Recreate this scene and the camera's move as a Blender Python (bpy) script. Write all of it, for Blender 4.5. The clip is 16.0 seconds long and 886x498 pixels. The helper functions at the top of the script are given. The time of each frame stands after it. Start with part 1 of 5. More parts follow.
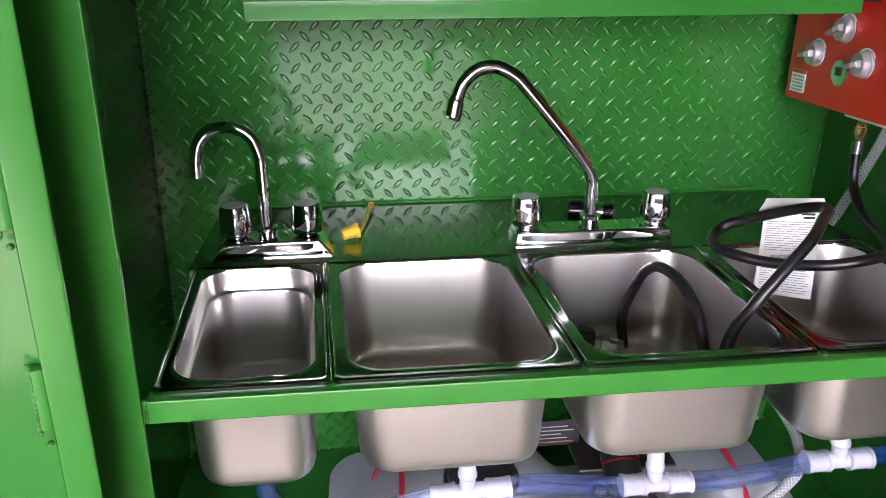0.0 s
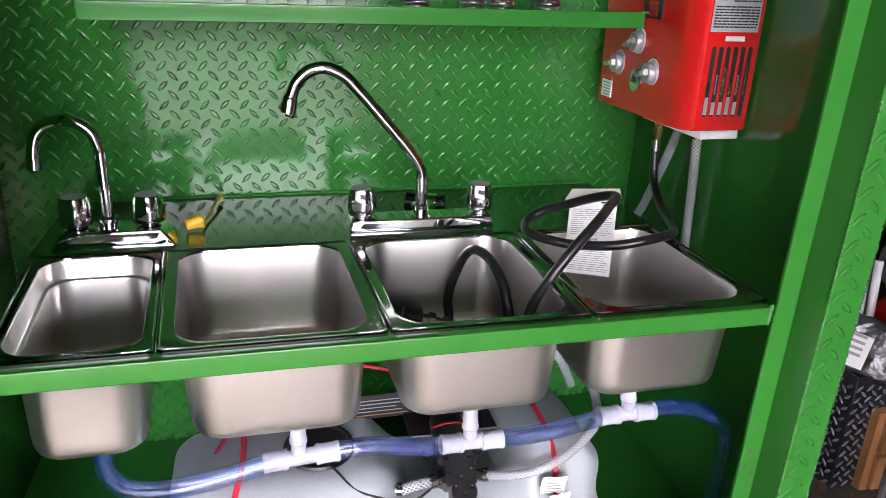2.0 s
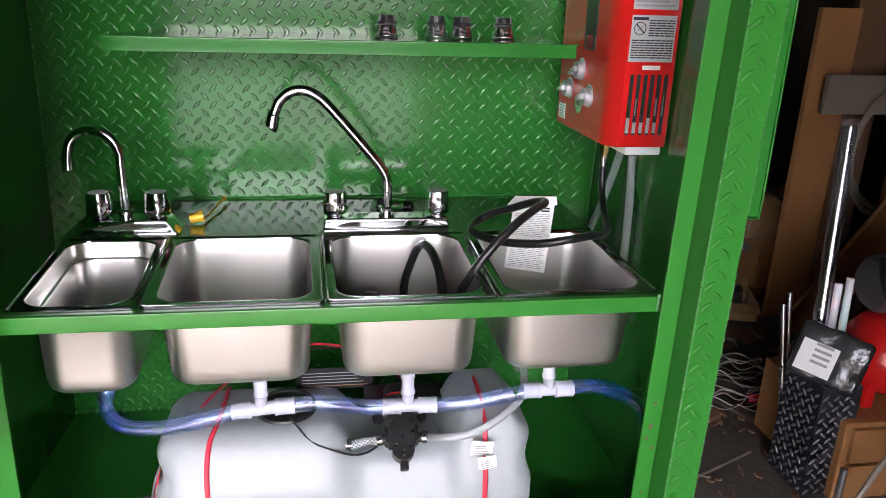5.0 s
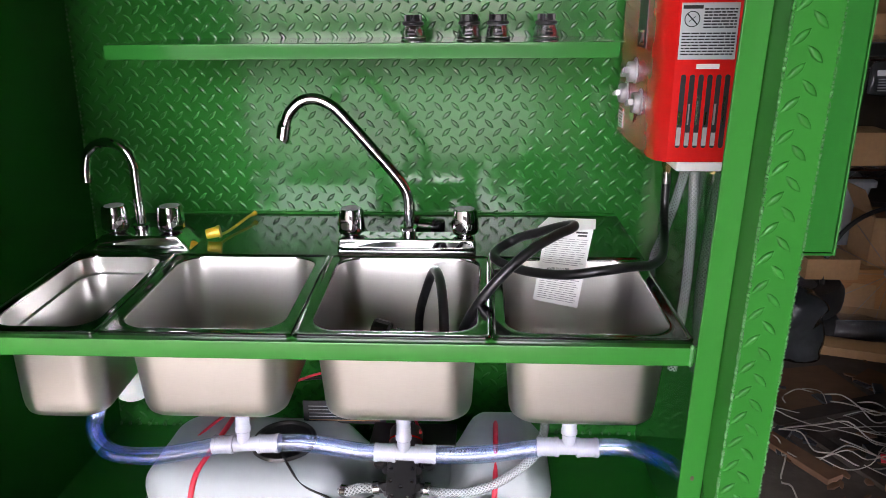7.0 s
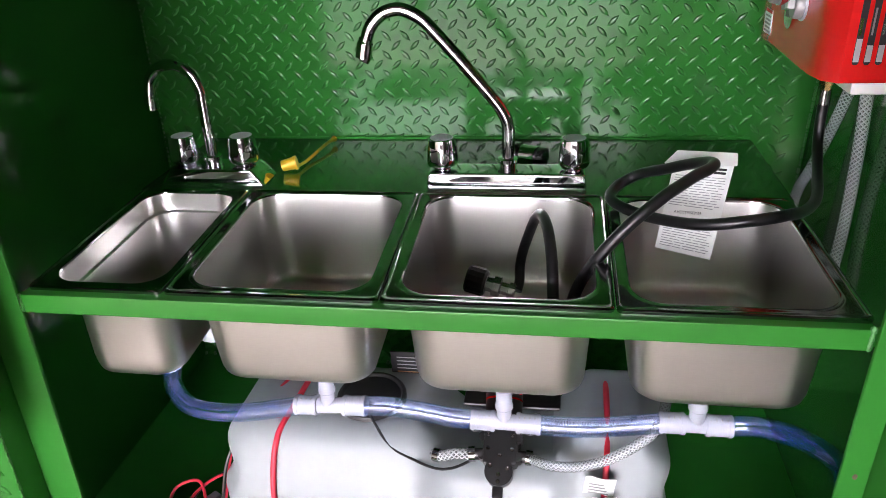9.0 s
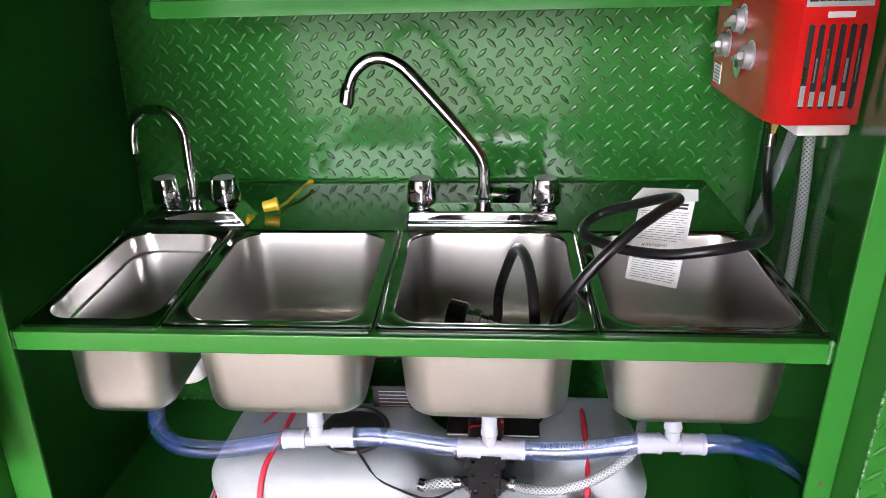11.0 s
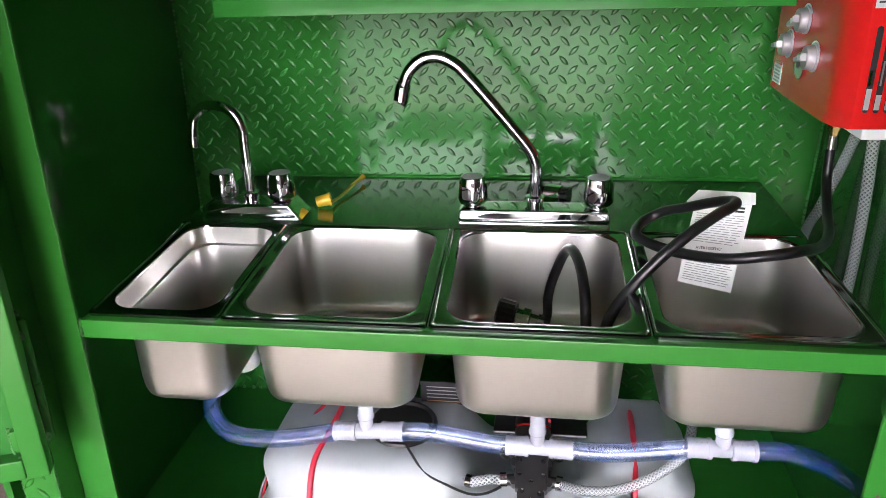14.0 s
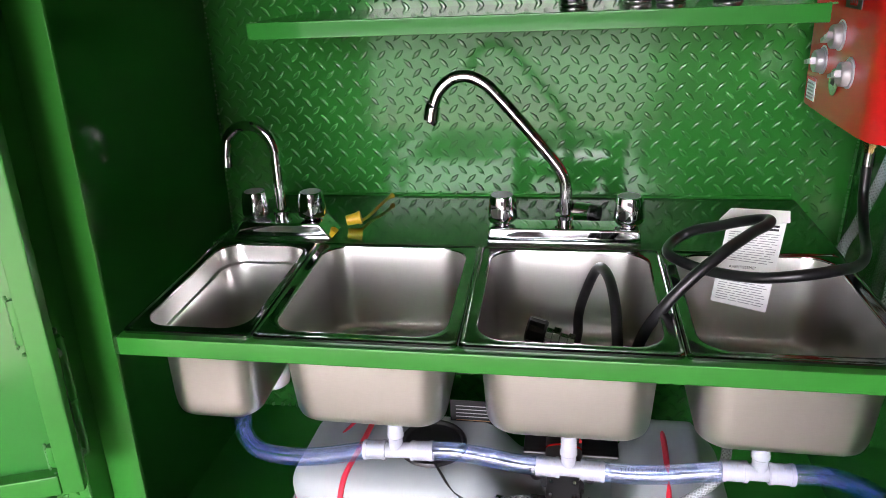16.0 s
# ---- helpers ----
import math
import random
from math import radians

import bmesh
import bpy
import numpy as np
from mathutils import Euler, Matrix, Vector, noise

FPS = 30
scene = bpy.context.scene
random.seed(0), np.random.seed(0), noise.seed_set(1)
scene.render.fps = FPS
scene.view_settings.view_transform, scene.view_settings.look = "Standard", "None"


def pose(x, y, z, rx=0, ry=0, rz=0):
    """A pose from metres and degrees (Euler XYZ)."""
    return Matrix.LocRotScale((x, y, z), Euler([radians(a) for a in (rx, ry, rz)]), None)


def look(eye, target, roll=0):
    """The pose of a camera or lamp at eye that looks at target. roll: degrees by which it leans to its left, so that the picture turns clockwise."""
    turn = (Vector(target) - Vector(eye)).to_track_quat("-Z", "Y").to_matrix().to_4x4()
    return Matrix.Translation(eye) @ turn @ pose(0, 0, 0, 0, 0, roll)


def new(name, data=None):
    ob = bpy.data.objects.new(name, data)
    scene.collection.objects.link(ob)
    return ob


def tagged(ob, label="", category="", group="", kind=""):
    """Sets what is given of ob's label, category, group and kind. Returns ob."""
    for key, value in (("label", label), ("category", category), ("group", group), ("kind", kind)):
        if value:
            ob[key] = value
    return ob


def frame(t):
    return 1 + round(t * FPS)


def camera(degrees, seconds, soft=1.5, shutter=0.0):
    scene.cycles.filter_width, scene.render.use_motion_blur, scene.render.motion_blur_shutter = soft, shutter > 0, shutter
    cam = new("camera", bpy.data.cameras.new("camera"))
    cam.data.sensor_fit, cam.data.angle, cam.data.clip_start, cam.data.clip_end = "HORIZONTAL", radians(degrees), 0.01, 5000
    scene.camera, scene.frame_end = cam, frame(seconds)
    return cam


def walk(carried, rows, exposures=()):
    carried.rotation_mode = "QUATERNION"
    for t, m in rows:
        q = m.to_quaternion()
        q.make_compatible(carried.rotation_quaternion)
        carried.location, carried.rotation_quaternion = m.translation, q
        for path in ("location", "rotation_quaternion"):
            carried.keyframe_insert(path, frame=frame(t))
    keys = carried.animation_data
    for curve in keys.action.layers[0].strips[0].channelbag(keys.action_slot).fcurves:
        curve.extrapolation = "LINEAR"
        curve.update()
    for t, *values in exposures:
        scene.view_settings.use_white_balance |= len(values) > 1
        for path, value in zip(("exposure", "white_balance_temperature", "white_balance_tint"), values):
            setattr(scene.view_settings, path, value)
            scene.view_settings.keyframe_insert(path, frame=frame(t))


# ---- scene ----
cam = camera(63.1, 16.0, soft=0.5)
PATH = [
    (0, (0.243, -0.663, 1.303), (0.43, 1.191, 0.576), -0.4),
    (0.5, (0.184, -0.676, 1.307), (0.426, 1.159, 0.549), 0.2),
    (1, (0.16, -0.718, 1.313), (0.555, 1.086, 0.544), 1.5),
    (1.5, (0.215, -0.768, 1.321), (0.688, 1.024, 0.57), 1.7),
    (2, (0.326, -0.779, 1.314), (0.791, 1.031, 0.599), 1.9),
    (2.5, (0.355, -0.767, 1.31), (0.765, 1.064, 0.616), 1.6),
    (3, (0.349, -0.786, 1.313), (0.704, 1.056, 0.618), 1.6),
    (3.5, (0.284, -0.895, 1.329), (0.634, 0.953, 0.65), 1.7),
    (4, (0.27, -0.972, 1.335), (0.719, 0.857, 0.663), 2.7),
    (4.2, (0.296, -0.998, 1.339), (0.772, 0.826, 0.671), 2.9),
    (6.3, (0.702, -1.03, 1.333), (0.606, 0.869, 0.711), -0.8),
    (6.5, (0.706, -0.977, 1.328), (0.628, 0.923, 0.706), -0.6),
    (7, (0.72, -0.876, 1.316), (0.615, 1.019, 0.685), -0.5),
    (7.5, (0.792, -0.732, 1.304), (0.482, 1.1, 0.565), -1.4),
    (7.9, (0.834, -0.676, 1.283), (0.216, 0.996, 0.376), -3.4),
    (8, (0.829, -0.668, 1.282), (0.206, 0.972, 0.321), -4.0),
    (8.5, (0.778, -0.652, 1.301), (0.211, 0.979, 0.292), -4.6),
    (9, (0.672, -0.702, 1.323), (0.353, 1.062, 0.435), -3.0),
    (9.2, (0.643, -0.714, 1.322), (0.456, 1.081, 0.461), -1.9),
    (11.3, (0.625, -0.764, 1.324), (0.45, 1.076, 0.56), -1.8),
    (11.5, (0.63, -0.76, 1.327), (0.436, 1.075, 0.556), -1.8),
    (12, (0.628, -0.755, 1.329), (0.398, 1.07, 0.545), -1.9),
    (12.5, (0.616, -0.757, 1.328), (0.372, 1.065, 0.539), -1.9),
    (13, (0.61, -0.761, 1.333), (0.351, 1.057, 0.539), -1.8),
    (13.5, (0.613, -0.765, 1.336), (0.342, 1.052, 0.545), -1.9),
    (14, (0.609, -0.768, 1.336), (0.323, 1.05, 0.553), -2.0),
    (14.5, (0.606, -0.772, 1.338), (0.292, 1.045, 0.566), -2.2),
    (15, (0.61, -0.776, 1.341), (0.273, 1.044, 0.582), -2.4),
    (15.5, (0.605, -0.777, 1.342), (0.251, 1.046, 0.598), -2.6),
    (16, (0.604, -0.769, 1.338), (0.245, 1.055, 0.603), -2.8),
]
walk(cam, [(t, look(eye, target, roll)) for t, eye, target, roll in PATH], exposures=[(0.0, 3.95, 6030, 28), (4.0, 3.73, 6080, 22), (7.0, 3.67, 6050, 21), (8.0, 3.65, 6100, 22), (8.5, 3.59, 6100, 22), (9.5, 3.77, 6110, 21), (16.0, 3.80, 6100, 21)])

# ---------------------------------------------------------------- light
world = bpy.data.worlds.new("sky")
scene.world = world
world.use_nodes = True
wn = world.node_tree.nodes
sky = wn.new("ShaderNodeTexSky")
sky.sky_type, sky.sun_disc = "NISHITA", False
sky.sun_elevation, sky.sun_rotation = radians(41), radians(175)
sky.air_density, sky.dust_density = 1.0, 4.0
wn["Background"].inputs["Strength"].default_value = 0.15
haze = wn.new("ShaderNodeHueSaturation")
haze.inputs["Saturation"].default_value = 0.4
world.node_tree.links.new(sky.outputs["Color"], haze.inputs["Color"])
world.node_tree.links.new(haze.outputs["Color"], wn["Background"].inputs["Color"])
sun = new("sun", bpy.data.lights.new("sun", "SUN"))
sun.data.energy, sun.data.angle, sun.data.color = 5.0, radians(1.5), (1.0, 0.93, 0.83)
sun.matrix_world = look((0.65, -10.37, 6.6), (0.0, -3.0, 0.0))

# ---------------------------------------------------------------- materials


def mat(name, base, rough=0.4, metal=0.0, vary=0.12, big=3.0, fine=60.0, bump=0.05, dist=0.002, coat=0.0, stretch=None, alt=None, **extra):
    m = bpy.data.materials.new(name)
    m.use_nodes = True
    n, lk = m.node_tree.nodes, m.node_tree.links
    p = n["Principled BSDF"]
    tc = n.new("ShaderNodeTexCoord")
    mp = n.new("ShaderNodeMapping")
    lk.new(tc.outputs["Object"], mp.inputs["Vector"])
    if stretch:
        mp.inputs["Scale"].default_value = stretch
    a, b = n.new("ShaderNodeTexNoise"), n.new("ShaderNodeTexNoise")
    a.inputs["Scale"].default_value, a.inputs["Detail"].default_value = big, 6
    b.inputs["Scale"].default_value, b.inputs["Detail"].default_value = fine, 4
    lk.new(tc.outputs["Object"], a.inputs["Vector"])
    lk.new(mp.outputs["Vector"], b.inputs["Vector"])
    ramp = n.new("ShaderNodeValToRGB")
    lo = [c * (1 - vary) for c in base]
    hi = [min(1, c * (1 + vary)) for c in base] if alt is None else list(alt)
    ramp.color_ramp.elements[0].position, ramp.color_ramp.elements[1].position = 0.3, 0.7
    ramp.color_ramp.elements[0].color, ramp.color_ramp.elements[1].color = (*lo, 1), (*hi, 1)
    mix = n.new("ShaderNodeMix")
    mix.data_type = "FLOAT"
    mix.inputs["Factor"].default_value = 0.35
    lk.new(a.outputs["Fac"], mix.inputs["A"])
    lk.new(b.outputs["Fac"], mix.inputs["B"])
    lk.new(mix.outputs["Result"], ramp.inputs["Fac"])
    lk.new(ramp.outputs["Color"], p.inputs["Base Color"])
    rr = n.new("ShaderNodeMapRange")
    rr.inputs["To Min"].default_value, rr.inputs["To Max"].default_value = rough * 0.75, min(1, rough * 1.3)
    lk.new(mix.outputs["Result"], rr.inputs["Value"])
    lk.new(rr.outputs["Result"], p.inputs["Roughness"])
    if bump:
        bp = n.new("ShaderNodeBump")
        bp.inputs["Strength"].default_value, bp.inputs["Distance"].default_value = bump, dist
        lk.new(b.outputs["Fac"], bp.inputs["Height"])
        lk.new(bp.outputs["Normal"], p.inputs["Normal"])
    p.inputs["Metallic"].default_value = metal
    p.inputs["Coat Weight"].default_value = coat
    p.inputs["Coat Roughness"].default_value = 0.06
    for key, value in extra.items():
        p.inputs[key.replace("_", " ")].default_value = value
    return m


GREEN = mat("green_paint", (0.021, 0.155, 0.022), 0.13, vary=0.06, big=2.2, fine=15, bump=0.07, dist=0.004, Specular_IOR_Level=0.36)
GREEN_TOP = mat("green_paint_glossy", (0.02, 0.142, 0.021), 0.1, vary=0.06, big=3, fine=18, bump=0.03, dist=0.003, coat=0.25)
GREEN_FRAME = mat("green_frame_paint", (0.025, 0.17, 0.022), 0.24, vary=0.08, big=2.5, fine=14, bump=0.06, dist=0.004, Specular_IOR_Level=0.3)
BEAD = mat("weld_bead_paint", (0.025, 0.17, 0.022), 0.4, vary=0.15, fine=150, bump=0.4)
STEEL = mat("satin_stainless", (0.72, 0.705, 0.685), 0.3, 1.0, vary=0.05, big=4, fine=90, bump=0.02, dist=0.001, stretch=(1, 1, 14))
BRIGHT = mat("polished_stainless", (0.32, 0.32, 0.315), 0.1, 1.0, vary=0.03, fine=70, bump=0.01)
CHROME = mat("chrome", (0.72, 0.72, 0.735), 0.045, 1.0, vary=0.02, bump=0.0)
NICKEL = mat("satin_nickel", (0.42, 0.42, 0.41), 0.24, 0.85, vary=0.08, fine=80)
BLACK = mat("black_plastic", (0.012, 0.012, 0.013), 0.35, vary=0.2, fine=120, bump=0.05)
RUBBER = mat("black_rubber", (0.012, 0.012, 0.013), 0.3, vary=0.25, fine=200, bump=0.06, dist=0.001)
RED = mat("red_enamel", (0.55, 0.012, 0.01), 0.22, vary=0.05, fine=40, bump=0.02, coat=0.5)
GREY = mat("grey_plastic", (0.33, 0.34, 0.35), 0.4, vary=0.06, fine=90)
KNOB = mat("silver_grey_plastic", (0.3, 0.3, 0.31), 0.32, 0.3, vary=0.06, fine=90)
GLOSSBLACK = mat("glossy_black", (0.01, 0.01, 0.011), 0.1, vary=0.1, fine=80, bump=0.02)
SILVER = mat("silver_label", (0.42, 0.44, 0.47), 0.45, 0.2, vary=0.05, fine=60, bump=0.0)
WHITE = mat("white_plastic", (0.78, 0.79, 0.8), 0.35, vary=0.04, fine=50, Subsurface_Weight=0.1)
TANK = mat("milky_polyethylene", (0.31, 0.345, 0.355), 0.38, vary=0.05, big=5, fine=40, bump=0.05, Subsurface_Weight=0.25, Subsurface_Radius=(0.03, 0.03, 0.03))
PAPER = mat("paper", (0.78, 0.78, 0.77), 0.7, vary=0.04, fine=40, bump=0.05)
INK = mat("grey_ink", (0.3, 0.3, 0.31), 0.7, vary=0.1, bump=0)
DARKINK = mat("dark_ink", (0.012, 0.012, 0.014), 0.75, vary=0.1, bump=0)
YELLOW = mat("yellow_plastic", (0.72, 0.42, 0.01), 0.4, vary=0.08, fine=60)
BRASS = mat("brass", (0.72, 0.5, 0.2), 0.2, 1.0, vary=0.1)
REDCORD = mat("red_cord", (0.75, 0.03, 0.06), 0.45, vary=0.12, fine=200, bump=0.1)
WOOD = mat("old_plank", (0.16, 0.085, 0.045), 0.75, vary=0.35, big=2, fine=30, bump=0.3, stretch=(0.6, 1, 8))
PINE = mat("pine_wood", (0.36, 0.17, 0.06), 0.55, vary=0.25, big=2, fine=25, bump=0.15, stretch=(1, 1, 9))
CARD = mat("cardboard", (0.36, 0.21, 0.1), 0.8, vary=0.15, fine=60, bump=0.1)
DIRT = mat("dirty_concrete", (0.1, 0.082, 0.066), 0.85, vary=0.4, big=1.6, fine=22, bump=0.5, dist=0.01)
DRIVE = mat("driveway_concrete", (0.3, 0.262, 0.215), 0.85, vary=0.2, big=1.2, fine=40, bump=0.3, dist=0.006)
# Pale surface of the added wall that bounces sunlight into the cart.
BOUNCE = mat("pale_bounce", (0.3, 0.29, 0.27), 0.6, vary=0.1, big=1.5, fine=20, bump=0.2, stretch=(1, 1, 8))
# Dark tone for the added far ground, where reflections fall dark.
DARKGROUND = mat("dark_ground", (0.05, 0.05, 0.052), 0.8, vary=0.25, big=1.5, fine=60, bump=0.3, dist=0.005)
DARKSTEEL = mat("dark_tread_steel", (0.05, 0.055, 0.065), 0.4, 0.6, vary=0.25, fine=60, bump=0.15)
GALV = mat("galvanised_pipe", (0.6, 0.61, 0.63), 0.25, 1.0, vary=0.12, big=8)
DULL = mat("dull_metal", (0.22, 0.22, 0.23), 0.45, 0.8, vary=0.2)
TYRE = mat("tyre_rubber", (0.02, 0.02, 0.021), 0.7, vary=0.3, fine=80, bump=0.3)
BIN = mat("grey_bin_plastic", (0.28, 0.28, 0.29), 0.5, vary=0.06)
CABLE = mat("pale_cable", (0.36, 0.33, 0.28), 0.6, vary=0.15)
OLDCABLE = mat("old_cable", (0.22, 0.17, 0.12), 0.6, vary=0.25)
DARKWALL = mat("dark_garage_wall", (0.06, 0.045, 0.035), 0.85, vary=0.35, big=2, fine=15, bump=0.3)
BLUEBAG = mat("black_bag", (0.03, 0.033, 0.035), 0.16, vary=0.3, fine=20, bump=0.6, dist=0.01)


def clear_plastic(name, tint, alpha, rough=0.08):
    m = mat(name, tint, rough, vary=0.08, big=9, fine=60, bump=0.0, coat=0.6)
    m.node_tree.nodes["Principled BSDF"].inputs["Alpha"].default_value = alpha
    return m



def vinyl_mat(name, tint, body, share):
    """Clear tubing: lets light through, scatters a share of it, and shines."""
    m = mat(name, body, 0.35, vary=0.05, big=9, fine=60, bump=0.0)
    n, lk = m.node_tree.nodes, m.node_tree.links
    clear, gloss = n.new("ShaderNodeBsdfTransparent"), n.new("ShaderNodeBsdfGlossy")
    one, two = n.new("ShaderNodeMixShader"), n.new("ShaderNodeMixShader")
    clear.inputs["Color"].default_value = (*tint, 1)
    gloss.inputs["Roughness"].default_value = 0.05
    one.inputs["Fac"].default_value = share
    rim, span = n.new("ShaderNodeLayerWeight"), n.new("ShaderNodeMapRange")
    rim.inputs["Blend"].default_value = 0.3
    span.inputs["To Min"].default_value, span.inputs["To Max"].default_value = 0.07, 0.6
    lk.new(rim.outputs["Facing"], span.inputs["Value"])
    lk.new(span.outputs["Result"], two.inputs["Fac"])
    lk.new(clear.outputs["BSDF"], one.inputs[1])
    lk.new(n["Principled BSDF"].outputs["BSDF"], one.inputs[2])
    lk.new(one.outputs["Shader"], two.inputs[1])
    lk.new(gloss.outputs["BSDF"], two.inputs[2])
    lk.new(two.outputs["Shader"], n["Material Output"].inputs["Surface"])
    return m


VINYL = vinyl_mat("clear_vinyl", (0.82, 0.88, 1.0), (0.0, 0.1, 1.0), 0.06)
VINYL_IN = vinyl_mat("vinyl_bore", (0.98, 0.99, 1.0), (0.5, 0.6, 0.95), 0.03)
FITTING = clear_plastic("translucent_nylon", (0.64, 0.67, 0.78), 0.55, 0.2)
WRAP = clear_plastic("plastic_film", (0.4, 0.42, 0.45), 0.14, 0.12)


def braid_mat(name, base, thread, scale):
    m = mat(name, base, 0.25, vary=0.05, coat=0.5, bump=0)
    n, lk = m.node_tree.nodes, m.node_tree.links
    p = n["Principled BSDF"]
    uv = n.new("ShaderNodeUVMap")
    outs = []
    for sgn in (1, -1):
        mp = n.new("ShaderNodeMapping")
        mp.inputs["Rotation"].default_value = (0, 0, radians(45 * sgn))
        mp.inputs["Scale"].default_value = (scale, scale, scale)
        w = n.new("ShaderNodeTexWave")
        w.inputs["Scale"].default_value = 1.0
        lk.new(uv.outputs["UV"], mp.inputs["Vector"])
        lk.new(mp.outputs["Vector"], w.inputs["Vector"])
        outs.append(w.outputs["Fac"])
    mx = n.new("ShaderNodeMath")
    mx.operation = "MAXIMUM"
    lk.new(outs[0], mx.inputs[0])
    lk.new(outs[1], mx.inputs[1])
    ramp = n.new("ShaderNodeValToRGB")
    ramp.color_ramp.elements[0].position, ramp.color_ramp.elements[1].position = 0.62, 0.82
    ramp.color_ramp.elements[0].color, ramp.color_ramp.elements[1].color = (*base, 1), (*thread, 1)
    lk.new(mx.outputs[0], ramp.inputs["Fac"])
    lk.new(ramp.outputs["Color"], p.inputs["Base Color"])
    al = n.new("ShaderNodeMapRange")
    al.inputs["From Min"].default_value, al.inputs["From Max"].default_value = 0.55, 0.85
    al.inputs["To Min"].default_value, al.inputs["To Max"].default_value = 0.4, 0.85
    lk.new(mx.outputs[0], al.inputs["Value"])
    lk.new(al.outputs["Result"], p.inputs["Alpha"])
    return m


BRAID = braid_mat("braided_clear_hose", (0.22, 0.26, 0.27), (0.44, 0.47, 0.48), 0.85)

# ---------------------------------------------------------------- mesh helpers


def part(name, bm, material, parent=None, label="", smooth=True):
    me = bpy.data.meshes.new(name)
    bmesh.ops.recalc_face_normals(bm, faces=bm.faces)
    bm.to_mesh(me)
    bm.free()
    if smooth:
        me.polygons.foreach_set("use_smooth", [True] * len(me.polygons))
        me.set_sharp_from_angle(angle=radians(38))
    me.materials.append(material)
    ob = new(name, me)
    if smooth and len(me.polygons) < 120:
        ob.modifiers.new("normals", "WEIGHTED_NORMAL").keep_sharp = True
    if parent is not None:
        ob.parent = parent
    if label:
        ob["label"] = label
    return ob


def thing(name, label, category, group="", at=(0, 0, 0)):
    ob = new(name)
    ob.empty_display_size = 0.05
    return tagged(ob, label, category, group)


def box(x0, x1, y0, y1, z0, z1, bevel=0.0, seg=2, bm=None):
    bm = bm or bmesh.new()
    r = bmesh.ops.create_cube(bm, size=1.0)
    for v in r["verts"]:
        v.co = Vector((x0 + (v.co.x + 0.5) * (x1 - x0), y0 + (v.co.y + 0.5) * (y1 - y0), z0 + (v.co.z + 0.5) * (z1 - z0)))
    if bevel:
        es = list({e for v in r["verts"] for e in v.link_edges})
        bmesh.ops.bevel(bm, geom=es, offset=bevel, segments=seg, affect="EDGES", profile=0.5)
    return bm


def lean(bm, k=0.03):
    """The cabinet stands a little out of square."""
    for v in bm.verts:
        v.co.x += k * (v.co.z - 0.9)
    return bm


def smooth_path(pts, per=8):
    pts = [Vector(p) for p in pts]
    out = []
    for i in range(len(pts) - 1):
        a, b, c, d = pts[max(i - 1, 0)], pts[i], pts[i + 1], pts[min(i + 2, len(pts) - 1)]
        for k in range(per):
            t = k / per
            out.append(0.5 * ((2 * b) + (c - a) * t + (2 * a - 5 * b + 4 * c - d) * t * t + (3 * b - a - 3 * c + d) * t ** 3))
    return out + [pts[-1]]


def tube(pts, r, n=12, per=8, bm=None, rough=None):
    """A round bar swept along a smooth path; r is a number or a function of 0..1."""
    path = smooth_path(pts, per) if per > 1 else [Vector(p) for p in pts]
    bm = bm or bmesh.new()
    uvl = bm.loops.layers.uv.verify()
    up = Vector((0, 0, 1))
    t0 = (path[1] - path[0]).normalized()
    side = t0.cross(up)
    side = side.normalized() if side.length > 1e-4 else Vector((1, 0, 0))
    rings, run, dist = [], [0.0], 0.0
    for i, p in enumerate(path):
        t = (path[min(i + 1, len(path) - 1)] - path[max(i - 1, 0)]).normalized()
        side = (side - t * side.dot(t)).normalized()
        other = t.cross(side)
        rad = r(i / (len(path) - 1)) if callable(r) else r
        rings.append([bm.verts.new(p + rad * (math.cos(2 * math.pi * k / n) * side + math.sin(2 * math.pi * k / n) * other)) for k in range(n)])
        if i:
            dist += (p - path[i - 1]).length
            run.append(dist)
    rr = r(0.5) if callable(r) else r
    for i in range(len(rings) - 1):
        for k in range(n):
            f = bm.faces.new((rings[i][k], rings[i][(k + 1) % n], rings[i + 1][(k + 1) % n], rings[i + 1][k]))
            for lp, (u, v) in zip(f.loops, ((run[i], k), (run[i], k + 1), (run[i + 1], k + 1), (run[i + 1], k))):
                lp[uvl].uv = (u / (2 * math.pi * rr) * 4, v / n * 4)
    bm.faces.new(rings[0][::-1])
    bm.faces.new(rings[-1])
    return bm


def lathe(profile, n=24, m=None, bm=None):
    """Spin a profile of (radius, height) round z, then place it by m."""
    bm = bm or bmesh.new()
    m = m or Matrix()
    rings = []
    for r, z in profile:
        rings.append([bm.verts.new(m @ Vector((r * math.cos(2 * math.pi * k / n), r * math.sin(2 * math.pi * k / n), z))) for k in range(n)])
    for a, b in zip(rings, rings[1:]):
        for k in range(n):
            bm.faces.new((a[k], a[(k + 1) % n], b[(k + 1) % n], b[k]))
    if profile[0][0] > 0:
        bm.faces.new(rings[0][::-1])
    if profile[-1][0] > 0:
        bm.faces.new(rings[-1])
    return bm


def rrect(x0, x1, y0, y1, r, z, n=6):
    out = []
    for cx, cy, a0 in ((x1 - r, y1 - r, 0), (x0 + r, y1 - r, 90), (x0 + r, y0 + r, 180), (x1 - r, y0 + r, 270)):
        for k in range(n + 1):
            a = radians(a0 + 90 * k / n)
            out.append(Vector((cx + r * math.cos(a), cy + r * math.sin(a), z)))
    return out


